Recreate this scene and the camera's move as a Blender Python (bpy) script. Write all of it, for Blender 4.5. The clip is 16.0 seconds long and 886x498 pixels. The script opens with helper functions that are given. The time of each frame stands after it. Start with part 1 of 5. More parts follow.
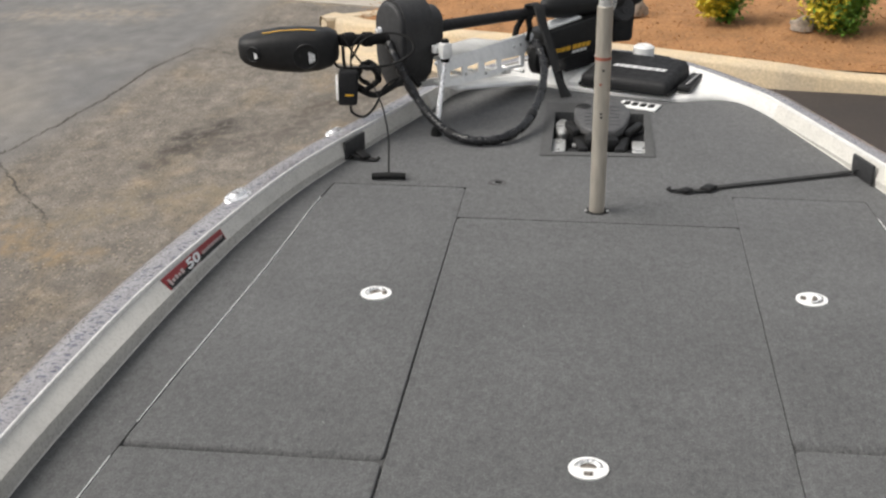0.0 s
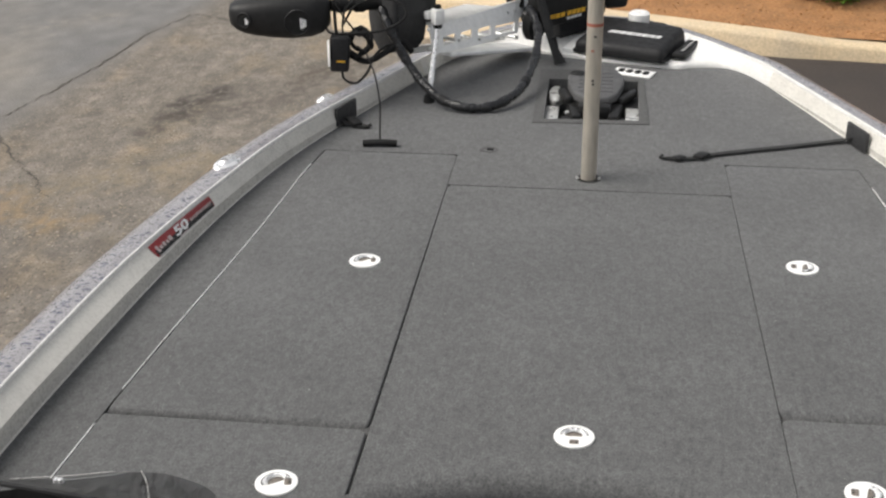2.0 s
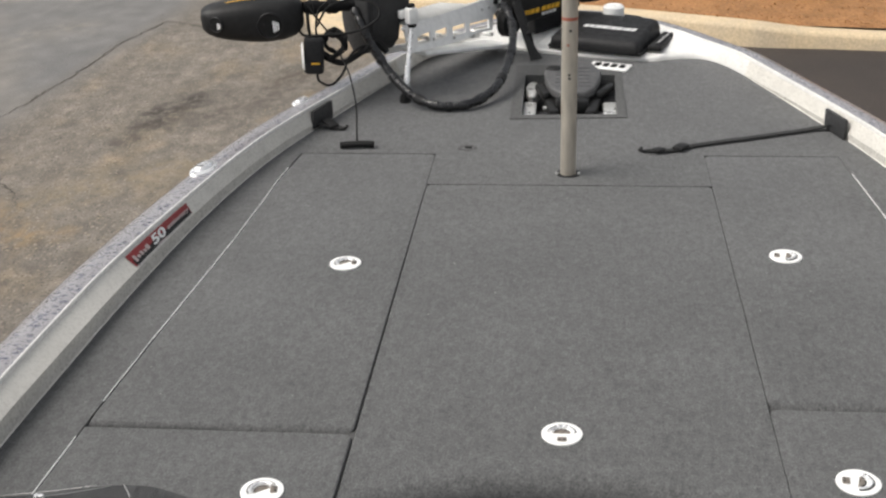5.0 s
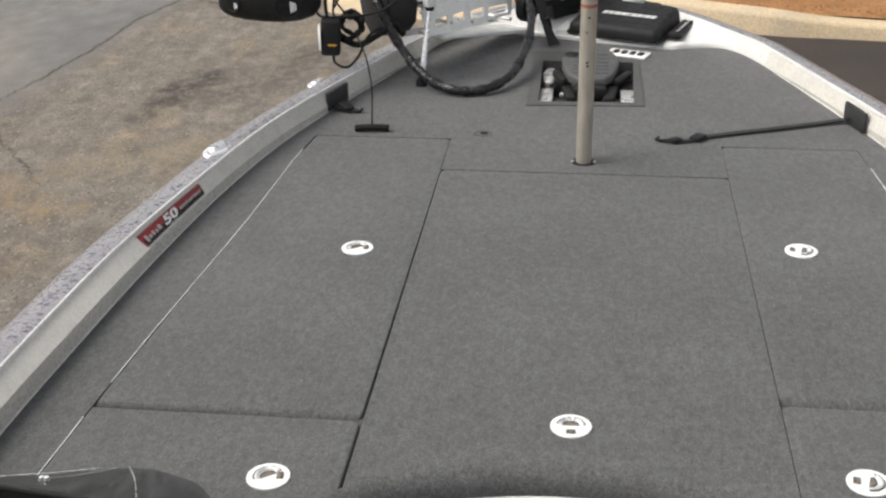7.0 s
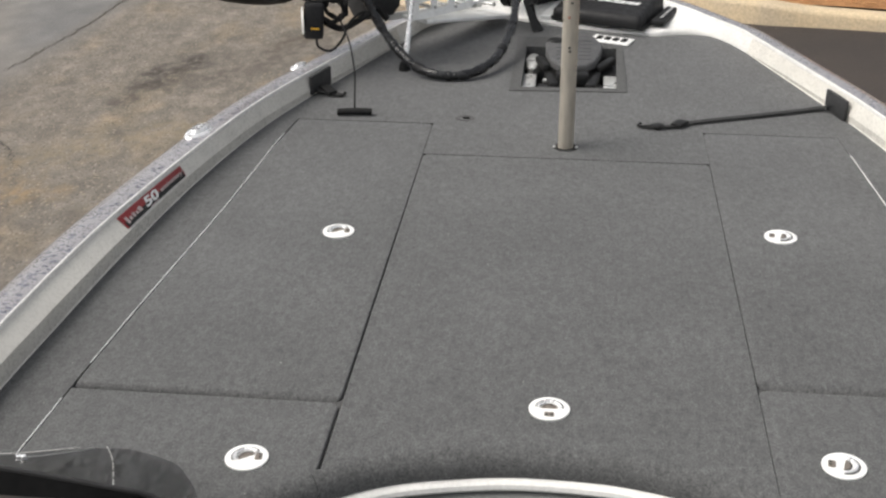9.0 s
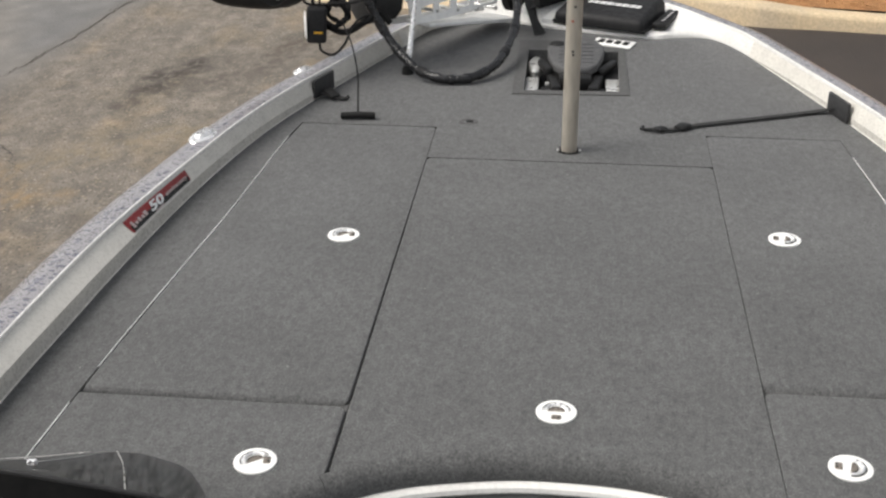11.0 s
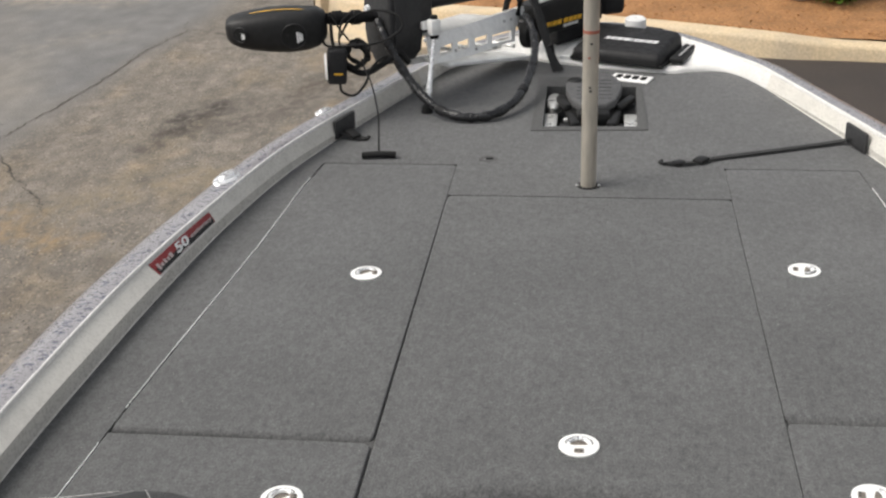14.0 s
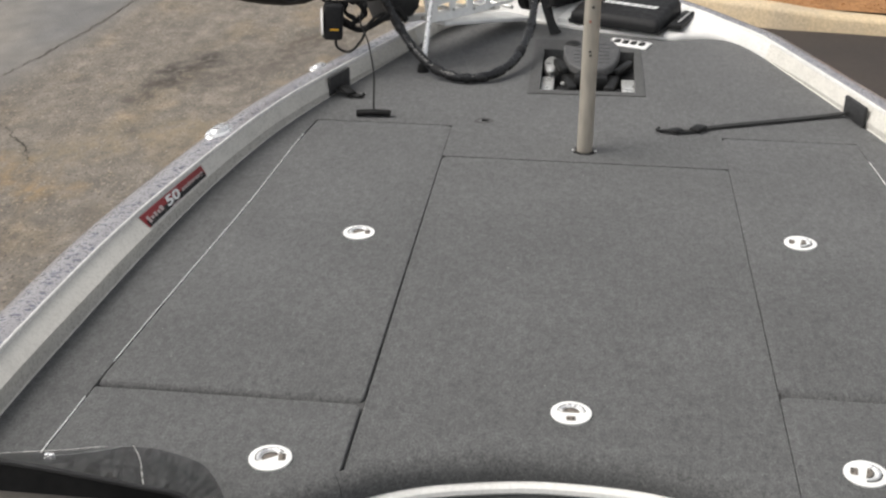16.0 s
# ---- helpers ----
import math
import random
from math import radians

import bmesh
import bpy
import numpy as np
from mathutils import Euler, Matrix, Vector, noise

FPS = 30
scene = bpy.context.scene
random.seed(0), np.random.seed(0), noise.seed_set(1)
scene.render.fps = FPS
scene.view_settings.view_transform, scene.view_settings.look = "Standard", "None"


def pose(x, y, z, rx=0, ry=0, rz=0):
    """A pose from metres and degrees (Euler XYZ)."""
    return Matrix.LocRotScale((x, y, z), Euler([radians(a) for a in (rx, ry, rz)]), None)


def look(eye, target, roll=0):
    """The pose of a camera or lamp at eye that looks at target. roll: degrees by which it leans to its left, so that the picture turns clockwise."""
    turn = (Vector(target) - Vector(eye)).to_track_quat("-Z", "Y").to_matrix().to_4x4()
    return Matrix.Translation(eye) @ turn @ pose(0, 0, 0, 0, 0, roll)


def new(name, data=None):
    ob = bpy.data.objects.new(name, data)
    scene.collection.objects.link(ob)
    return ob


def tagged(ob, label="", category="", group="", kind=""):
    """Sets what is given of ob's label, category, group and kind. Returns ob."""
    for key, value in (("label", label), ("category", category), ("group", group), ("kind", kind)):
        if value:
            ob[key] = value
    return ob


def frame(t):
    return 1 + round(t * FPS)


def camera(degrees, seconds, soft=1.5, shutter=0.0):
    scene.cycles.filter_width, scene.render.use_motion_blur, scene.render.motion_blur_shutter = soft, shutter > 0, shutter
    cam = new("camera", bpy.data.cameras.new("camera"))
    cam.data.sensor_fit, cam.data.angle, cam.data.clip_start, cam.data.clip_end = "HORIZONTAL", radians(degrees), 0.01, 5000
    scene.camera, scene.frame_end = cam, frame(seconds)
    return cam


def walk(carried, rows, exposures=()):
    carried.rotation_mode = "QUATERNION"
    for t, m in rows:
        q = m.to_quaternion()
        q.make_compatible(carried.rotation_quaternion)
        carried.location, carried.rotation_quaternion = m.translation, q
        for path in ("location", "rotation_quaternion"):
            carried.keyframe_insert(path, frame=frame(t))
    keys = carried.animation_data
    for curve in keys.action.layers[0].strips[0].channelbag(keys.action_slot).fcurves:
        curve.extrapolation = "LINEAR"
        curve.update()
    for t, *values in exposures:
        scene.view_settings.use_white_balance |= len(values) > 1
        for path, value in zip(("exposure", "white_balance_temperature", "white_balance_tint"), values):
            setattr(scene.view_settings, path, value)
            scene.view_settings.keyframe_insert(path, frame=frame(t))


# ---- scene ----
cam = camera(39.0, 16.0, soft=2.35)
PATH = [
    (0, (-0.015, -2.063, 2.437), (-0.248, -0.239, 1.651), -0.5),
    (0.5, (0.003, -2.066, 2.426), (-0.264, -0.245, 1.644), -1.4),
    (1, (0.008, -2.058, 2.43), (-0.235, -0.235, 1.643), -1.0),
    (1.5, (0.004, -2.05, 2.422), (-0.216, -0.233, 1.615), -0.6),
    (2, (0.012, -2.045, 2.429), (-0.22, -0.241, 1.596), -0.4),
    (2.5, (0.026, -2.035, 2.413), (-0.191, -0.231, 1.576), -2.3),
    (3, (0.044, -2.026, 2.434), (-0.184, -0.216, 1.616), -3.3),
    (3.5, (0.017, -2.042, 2.429), (-0.205, -0.223, 1.628), -3.0),
    (4, (0.014, -2.034, 2.421), (-0.172, -0.215, 1.611), -1.7),
    (6.5, (0.011, -2.006, 2.414), (-0.23, -0.214, 1.558), -2.1),
    (7, (0.013, -1.999, 2.42), (-0.212, -0.207, 1.561), -0.9),
    (7.5, (0.015, -2.006, 2.409), (-0.205, -0.203, 1.57), 0.3),
    (8, (0.018, -2.001, 2.411), (-0.211, -0.211, 1.548), -0.3),
    (8.5, (0.024, -1.998, 2.422), (-0.185, -0.211, 1.548), -0.8),
    (9, (0.023, -2.005, 2.413), (-0.177, -0.219, 1.536), -0.2),
    (11.5, (0.006, -2.014, 2.419), (-0.189, -0.224, 1.549), -0.4),
    (12, (0.015, -2.017, 2.404), (-0.186, -0.224, 1.542), -1.8),
    (12.5, (0.007, -2.022, 2.429), (-0.2, -0.233, 1.559), -2.4),
    (13, (0.008, -2.037, 2.431), (-0.206, -0.231, 1.598), -1.2),
    (13.5, (0.001, -2.041, 2.428), (-0.229, -0.243, 1.584), -1.5),
    (14, (0.018, -2.04, 2.433), (-0.22, -0.232, 1.613), -1.8),
    (14.5, (0.021, -2.048, 2.417), (-0.216, -0.241, 1.594), -1.7),
    (15, (0.019, -2.037, 2.411), (-0.219, -0.247, 1.553), -1.6),
    (15.5, (-0.005, -2.014, 2.421), (-0.22, -0.241, 1.52), -0.9),
    (16, (-0.01, -2.013, 2.423), (-0.22, -0.228, 1.545), 0.3),
]
walk(cam, [(t, look(eye, target, roll)) for t, eye, target, roll in PATH])

# ---- world and light: bright overcast ----
world = bpy.data.worlds.new("sky")
scene.world = world
world.use_nodes = True
wn = world.node_tree.nodes
sky = wn.new("ShaderNodeTexSky")
sky.sky_type = "NISHITA"
sky.sun_disc = False
sky.sun_elevation = radians(52)
sky.sun_rotation = radians(-102)
sky.air_density, sky.dust_density, sky.ozone_density = 1.0, 4.0, 1.0
haze = wn.new("ShaderNodeHueSaturation")
haze.inputs["Saturation"].default_value = 0.2
world.node_tree.links.new(sky.outputs[0], haze.inputs["Color"])
world.node_tree.links.new(haze.outputs[0], wn["Background"].inputs[0])
wn["Background"].inputs[1].default_value = 0.135
sun = new("sun", bpy.data.lights.new("sun", "SUN"))
sun.data.energy, sun.data.angle, sun.data.color = 1.85, radians(42), (1.0, 0.935, 0.845)
sun.matrix_world = look((-7.4, -1.6, 9.8), (0, 0, 0))
scene.view_settings.exposure = 0.275

DECK = 1.10


# ---- materials ----
def material(name, colour, rough=0.6, metal=0.0, grain=0.0, grain_scale=200.0, patch=0.0, patch_scale=3.0,
             bump=0.0, bump_scale=300.0, second=None, coat=0.0, stretch=(1, 1, 1), vary=0.0, spec=0.5):
    """A surface with fine grain, larger patches and fine relief at real size."""
    m = bpy.data.materials.new(name)
    m.use_nodes = True
    nt = m.node_tree
    b = nt.nodes["Principled BSDF"]
    b.inputs["Roughness"].default_value, b.inputs["Metallic"].default_value = rough, metal
    b.inputs["Coat Weight"].default_value = coat
    b.inputs["Specular IOR Level"].default_value = spec
    co = nt.nodes.new("ShaderNodeTexCoord")
    mp = nt.nodes.new("ShaderNodeMapping")
    mp.inputs["Scale"].default_value = stretch
    nt.links.new(co.outputs["Object"], mp.inputs[0])
    base = nt.nodes.new("ShaderNodeRGB")
    base.outputs[0].default_value = (*colour, 1)
    last = base.outputs[0]

    def noise_at(scale, detail=4.0):
        n = nt.nodes.new("ShaderNodeTexNoise")
        n.inputs["Scale"].default_value, n.inputs["Detail"].default_value = scale, detail
        nt.links.new(mp.outputs[0], n.inputs["Vector"])
        return n.outputs["Fac"]

    def mix(fac, a, col, blend="MIX"):
        x = nt.nodes.new("ShaderNodeMix")
        x.data_type, x.blend_type = "RGBA", blend
        nt.links.new(fac, x.inputs[0])
        nt.links.new(a, x.inputs[6])
        if isinstance(col, tuple):
            x.inputs[7].default_value = (*col, 1)
        else:
            nt.links.new(col, x.inputs[7])
        return x.outputs[2]

    def ramp(fac, lo, hi, low=0.0, high=1.0):
        r = nt.nodes.new("ShaderNodeMapRange")
        r.inputs[1].default_value, r.inputs[2].default_value = lo, hi
        r.inputs[3].default_value, r.inputs[4].default_value = low, high
        nt.links.new(fac, r.inputs[0])
        return r.outputs[0]

    if patch:
        dark = second or tuple(c * (1 - patch) for c in colour)
        last = mix(ramp(noise_at(patch_scale, 5), 0.42, 0.62), last, dark)
    if grain:
        v = ramp(noise_at(grain_scale, 3), 0.3, 0.7, 1 - grain, 1 + grain)
        h = nt.nodes.new("ShaderNodeHueSaturation")
        nt.links.new(v, h.inputs["Value"])
        nt.links.new(last, h.inputs["Color"])
        last = h.outputs[0]
        nt.links.new(ramp(noise_at(grain_scale * 0.3), 0.3, 0.7, max(rough - 0.12, 0.02), min(rough + 0.12, 1)), b.inputs["Roughness"])
    if vary:
        oi = nt.nodes.new("ShaderNodeObjectInfo")
        h = nt.nodes.new("ShaderNodeHueSaturation")
        nt.links.new(ramp(oi.outputs["Random"], 0, 1, 1 - vary, 1 + vary), h.inputs["Value"])
        nt.links.new(last, h.inputs["Color"])
        last = h.outputs[0]
    nt.links.new(last, b.inputs["Base Color"])
    if bump:
        bp = nt.nodes.new("ShaderNodeBump")
        bp.inputs["Strength"].default_value = bump
        bp.inputs["Distance"].default_value = 0.004
        nt.links.new(noise_at(bump_scale, 3), bp.inputs["Height"])
        nt.links.new(bp.outputs[0], b.inputs["Normal"])
    return m


GUTTER = material("dark_gutter", (0.045, 0.045, 0.044), 0.8, grain=0.2)
GELCOAT = material("white_gelcoat", (0.82, 0.81, 0.78), 0.27, grain=0.05, grain_scale=350, patch=0.06, patch_scale=12, coat=0.3)
# the white gelcoat again, dulled to beige for the shade on the walls
SHADED_GELCOAT = material("shaded_gelcoat", (0.68, 0.656, 0.602), 0.30, grain=0.10, grain_scale=420, patch=0.08, patch_scale=14, bump=0.08, bump_scale=300)
WHITE = material("white_plastic", (0.87, 0.87, 0.85), 0.35, grain=0.03, grain_scale=80)
BLACK = material("black_plastic", (0.014, 0.014, 0.014), 0.5, grain=0.2, grain_scale=60, bump=0.1, bump_scale=500, spec=0.28)
RUBBER = material("black_rubber", (0.009, 0.009, 0.009), 0.75, grain=0.3, grain_scale=120, bump=0.2, spec=0.28)
COVER = material("charcoal_cover", (0.017, 0.017, 0.018), 0.6, grain=0.2, grain_scale=160, bump=0.2, bump_scale=400, spec=0.28)
LOOM = material("wrapped_loom", (0.013, 0.013, 0.014), 0.24, grain=0.4, grain_scale=70, bump=0.9, bump_scale=90, spec=0.5)
DASH = material("grey_brown_dash", (0.19, 0.175, 0.158), 0.5, grain=0.1, grain_scale=200, patch=0.1, patch_scale=12)
WEB = material("black_webbing", (0.030, 0.030, 0.030), 0.8, grain=0.4, grain_scale=400, bump=0.6, bump_scale=600, spec=0.28)
STEEL = material("stainless_steel", (0.60, 0.60, 0.58), 0.32, metal=0.5, grain=0.1, grain_scale=90)
CHROME = material("bright_chrome", (0.92, 0.92, 0.92), 0.3, metal=0.6, grain=0.05)
POST = material("brushed_post", (0.47, 0.43, 0.365), 0.45, metal=0.4, grain=0.15, grain_scale=60, patch=0.15, patch_scale=20, stretch=(1, 1, 0.2))
ALU = material("cast_aluminium", (0.90, 0.90, 0.88), 0.45, metal=0.0, grain=0.08, grain_scale=60, patch=0.1, patch_scale=15)
RED = material("red_sticker", (0.24, 0.013, 0.015), 0.4, grain=0.1)
REDINK = material("red_ink", (0.36, 0.11, 0.07), 0.5)
SILVER = material("silver_print", (0.72, 0.72, 0.72), 0.4)
DULL = material("dull_silver_print", (0.42, 0.34, 0.33), 0.45)
YELLOW = material("yellow_print", (0.75, 0.42, 0.03), 0.5)
KERB = material("kerb_concrete", (0.62, 0.49, 0.32), 0.9, grain=0.15, grain_scale=60, patch=1.0, patch_scale=3.5, second=(0.53, 0.43, 0.30), bump=0.5, bump_scale=80)
MULCH = material("orange_bark_soil", (0.37, 0.185, 0.075), 1.0, grain=0.25, grain_scale=45, patch=1.0, patch_scale=5, second=(0.28, 0.14, 0.057), bump=0.8, bump_scale=40)
CHIP = material("bark_chip", (0.40, 0.21, 0.09), 0.95, grain=0.3, grain_scale=30)
CONCRETE = material("pale_concrete", (0.42, 0.38, 0.32), 0.9, grain=0.12, grain_scale=60, patch=0.15, patch_scale=2, bump=0.3, bump_scale=90)
LEAF = material("green_leaf", (0.11, 0.22, 0.018), 0.55, grain=0.3, grain_scale=25)
LEAF_Y = material("yellow_leaf", (0.62, 0.50, 0.03), 0.5, grain=0.25, grain_scale=25)
BARK = material("stem_bark", (0.12, 0.08, 0.05), 0.9, grain=0.3, grain_scale=60)
STONE = material("grey_stone", (0.30, 0.25, 0.20), 0.9, grain=0.3, grain_scale=30, bump=0.6, bump_scale=40)
CRACK = material("crack_dirt", (0.078, 0.068, 0.057), 1.0, grain=0.3, grain_scale=60)
STEP = material("grey_step_gelcoat", (0.19, 0.195, 0.19), 0.22, grain=0.05, grain_scale=200, patch=0.1, patch_scale=8, coat=0.6)
# dark rubber with a greyer base colour for the sheen on the plate
PLATE = material("sheen_grey_rubber", (0.085, 0.085, 0.086), 0.55, grain=0.15, grain_scale=160, bump=0.2, bump_scale=400)
BRACKET = material("dark_grey_bracket", (0.030, 0.030, 0.031), 0.6, grain=0.2, grain_scale=160, bump=0.2, bump_scale=400)
# brown-grey tint stands for what the shiny latch metal reflects
CUP = material("reflection_brown_cup", (0.22, 0.19, 0.16), 0.35, metal=0.3, grain=0.2, grain_scale=120)


def tinted_glass():
    m = bpy.data.materials.new("smoked_acrylic")
    m.use_nodes = True
    b = m.node_tree.nodes["Principled BSDF"]
    b.inputs["Base Color"].default_value = (0.030, 0.030, 0.031, 1)
    b.inputs["Transmission Weight"].default_value = 0.75
    b.inputs["Specular IOR Level"].default_value = 0.25
    b.inputs["Roughness"].default_value = 0.3
    b.inputs["IOR"].default_value = 1.12
    return m


SMOKED = tinted_glass()


def gunwale_paint():
    """Grey metallic flake with drops of dried water."""
    m = material("metal_flake_paint", (0.315, 0.30, 0.31), 0.32, metal=0.25, grain=0.25, grain_scale=500, patch=0.1, patch_scale=8, coat=0.5)
    nt = m.node_tree
    b = nt.nodes["Principled BSDF"]
    co = nt.nodes.new("ShaderNodeTexCoord")
    mp = nt.nodes.new("ShaderNodeMapping")
    mp.inputs["Scale"].default_value = (40, 62, 50)
    nt.links.new(co.outputs["Object"], mp.inputs[0])
    v = nt.nodes.new("ShaderNodeTexVoronoi")
    v.inputs["Scale"].default_value = 1.0
    v.inputs["Randomness"].default_value = 1.0
    nt.links.new(mp.outputs[0], v.inputs["Vector"])
    r = nt.nodes.new("ShaderNodeMapRange")
    r.inputs[1].default_value, r.inputs[2].default_value = 0.28, 0.32
    r.inputs[3].default_value, r.inputs[4].default_value = 1.0, 0.0
    nt.links.new(v.outputs["Distance"], r.inputs[0])
    x = nt.nodes.new("ShaderNodeMix")
    x.data_type = "RGBA"
    old = b.inputs["Base Color"].links[0].from_socket
    nt.links.new(r.outputs[0], x.inputs[0])
    nt.links.new(old, x.inputs[6])
    x.inputs[7].default_value = (0.105, 0.107, 0.145, 1)
    nt.links.new(x.outputs[2], b.inputs["Base Color"])
    return m


def marine_carpet(name, colour, contrast=1.0):
    """Short looped pile: fine flecks, clumps, faint ribs along the boat, soft wear."""
    m = bpy.data.materials.new(name)
    m.use_nodes = True
    nt = m.node_tree
    N, L = nt.nodes.new, nt.links.new
    bs = nt.nodes["Principled BSDF"]
    bs.inputs["Roughness"].default_value = 0.97
    bs.inputs["Specular IOR Level"].default_value = 0.2
    bs.inputs["Sheen Weight"].default_value = 0.15
    co = N("ShaderNodeTexCoord")

    def noise_at(scale, detail, stretch=(1, 1, 1)):
        mp = N("ShaderNodeMapping")
        mp.inputs["Scale"].default_value = stretch
        L(co.outputs["Object"], mp.inputs[0])
        n = N("ShaderNodeTexNoise")
        n.inputs["Scale"].default_value, n.inputs["Detail"].default_value, n.inputs["Roughness"].default_value = scale, detail, 0.6
        L(mp.outputs[0], n.inputs["Vector"])
        return n.outputs["Fac"]

    def scaled(fac, lo, hi, low, high):
        r = N("ShaderNodeMapRange")
        for k, val in enumerate((lo, hi, low, high)):
            r.inputs[k + 1].default_value = val
        L(fac, r.inputs[0])
        return r.outputs[0]

    def times(a, c):
        x = N("ShaderNodeMath")
        x.operation = "MULTIPLY"
        L(a, x.inputs[0])
        L(c, x.inputs[1])
        return x.outputs[0]

    fleck = noise_at(310, 2, (1, 0.6, 1))
    clump = noise_at(115, 3, (1, 0.6, 1))
    v = times(scaled(fleck, 0.28, 0.72, 1 - 0.34 * contrast, 1 + 0.34 * contrast), scaled(clump, 0.3, 0.7, 1 - 0.22 * contrast, 1 + 0.22 * contrast))
    v = times(v, scaled(noise_at(190, 1, (1, 0.03, 1)), 0.3, 0.7, 0.965, 1.035))
    v = times(v, scaled(noise_at(42, 3, (1, 0.7, 1)), 0.3, 0.7, 0.90, 1.10))
    v = times(v, scaled(noise_at(3.0, 4), 0.35, 0.65, 0.93, 1.07))
    h = N("ShaderNodeHueSaturation")
    h.inputs["Color"].default_value = (*colour, 1)
    L(v, h.inputs["Value"])
    # a few specks of lint and grit caught in the pile
    cells = N("ShaderNodeTexVoronoi")
    cells.inputs["Scale"].default_value = 55
    L(co.outputs["Object"], cells.inputs["Vector"])
    pick = N("ShaderNodeSeparateColor")
    L(cells.outputs["Color"], pick.inputs[0])
    lint = N("ShaderNodeMix")
    lint.data_type = "RGBA"
    L(times(scaled(cells.outputs["Distance"], 0.10, 0.06, 0, 1), scaled(pick.outputs[0], 0.03, 0.02, 0, 0.7)), lint.inputs[0])
    L(h.outputs[0], lint.inputs[6])
    lint.inputs[7].default_value = (0.42, 0.41, 0.38, 1)
    L(lint.outputs[2], bs.inputs["Base Color"])
    bp = N("ShaderNodeBump")
    bp.inputs["Strength"].default_value, bp.inputs["Distance"].default_value = 0.5, 0.003
    L(clump, bp.inputs["Height"])
    L(bp.outputs[0], bs.inputs["Normal"])
    return m


CARPET = marine_carpet("grey_marine_carpet", (0.098, 0.099, 0.099))
# carpet of the tray frame; its dark tone also serves as lid-gap shade
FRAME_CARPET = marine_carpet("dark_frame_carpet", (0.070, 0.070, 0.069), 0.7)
FLAKE = gunwale_paint()


def asphalt():
    """Old worn paving beside the boat, a smoother strip past the crack, newer dark paving on the other side."""
    m = bpy.data.materials.new("asphalt")
    m.use_nodes = True
    nt = m.node_tree
    N, L = nt.nodes.new, nt.links.new
    b = nt.nodes["Principled BSDF"]
    b.inputs["Roughness"].default_value = 0.88
    co = N("ShaderNodeTexCoord")
    sep = N("ShaderNodeSeparateXYZ")
    L(co.outputs["Object"], sep.inputs[0])
    grainway = N("ShaderNodeMapping")
    grainway.inputs["Scale"].default_value = (1, 0.6, 1)
    L(co.outputs["Object"], grainway.inputs[0])

    def noise_at(scale, detail=5.0):
        n = N("ShaderNodeTexNoise")
        n.inputs["Scale"].default_value, n.inputs["Detail"].default_value = scale, detail
        L(grainway.outputs[0], n.inputs["Vector"])
        return n.outputs["Fac"]

    def ramp(fac, lo, hi, low=0.0, high=1.0):
        r = N("ShaderNodeMapRange")
        for i, val in enumerate((lo, hi, low, high)):
            r.inputs[i + 1].default_value = val
        L(fac, r.inputs[0])
        return r.outputs[0]

    def mix(fac, a, c):
        x = N("ShaderNodeMix")
        x.data_type = "RGBA"
        L(fac, x.inputs[0])
        for i, val in ((6, a), (7, c)):
            if isinstance(val, tuple):
                x.inputs[i].default_value = (*val, 1)
            else:
                L(val, x.inputs[i])
        return x.outputs[2]

    def math_(op, a, c):
        x = N("ShaderNodeMath")
        x.operation = op
        for i, val in enumerate((a, c)):
            if isinstance(val, (int, float)):
                x.inputs[i].default_value = val
            else:
                L(val, x.inputs[i])
        return x.outputs[0]

    def times(fac, col):
        h = N("ShaderNodeHueSaturation")
        L(fac, h.inputs["Value"])
        L(col, h.inputs["Color"])
        return h.outputs[0]

    def chips(scale, size, share):
        # sparse bits of stone: some cells of a fine mesh of points
        v = N("ShaderNodeTexVoronoi")
        v.inputs["Scale"].default_value = scale
        L(co.outputs["Object"], v.inputs["Vector"])
        near = ramp(v.outputs["Distance"], size, size * 0.6)
        s = N("ShaderNodeSeparateColor")
        L(v.outputs["Color"], s.inputs[0])
        return math_("MULTIPLY", near, ramp(s.outputs[0], share, share - 0.02))

    worn = mix(ramp(noise_at(1.1), 0.35, 0.65), (0.196, 0.170, 0.140), (0.155, 0.138, 0.118))
    worn = mix(ramp(noise_at(2.6, 8), 0.53, 0.72, 0, 0.8), worn, (0.25, 0.195, 0.125))
    worn = mix(ramp(noise_at(5.5, 9), 0.56, 0.70, 0, 0.75), worn, (0.105, 0.092, 0.078))
    worn = times(ramp(noise_at(9, 8), 0.3, 0.7, 0.74, 1.26), worn)
    worn = times(ramp(noise_at(3.7, 6), 0.34, 0.66, 0.84, 1.16), worn)
    worn = times(ramp(noise_at(130, 3), 0.3, 0.7, 0.72, 1.28), worn)
    worn = mix(chips(42, 0.34, 0.16), worn, (0.34, 0.30, 0.24))
    worn = mix(chips(55, 0.38, 0.14), worn, (0.06, 0.052, 0.045))
    def blot(x0, y0, x1, y1, r):
        # a stain along a short line, ragged at its rim
        lx, ly = x1 - x0, y1 - y0
        n2 = lx * lx + ly * ly
        dx, dy = math_("SUBTRACT", sep.outputs[0], x0), math_("SUBTRACT", sep.outputs[1], y0)
        s = N("ShaderNodeClamp")
        L(math_("DIVIDE", math_("ADD", math_("MULTIPLY", dx, lx), math_("MULTIPLY", dy, ly)), n2), s.inputs[0])
        ex, ey = math_("SUBTRACT", dx, math_("MULTIPLY", s.outputs[0], lx)), math_("SUBTRACT", dy, math_("MULTIPLY", s.outputs[0], ly))
        d = math_("SQRT", math_("ADD", math_("MULTIPLY", ex, ex), math_("MULTIPLY", ey, ey)), 0)
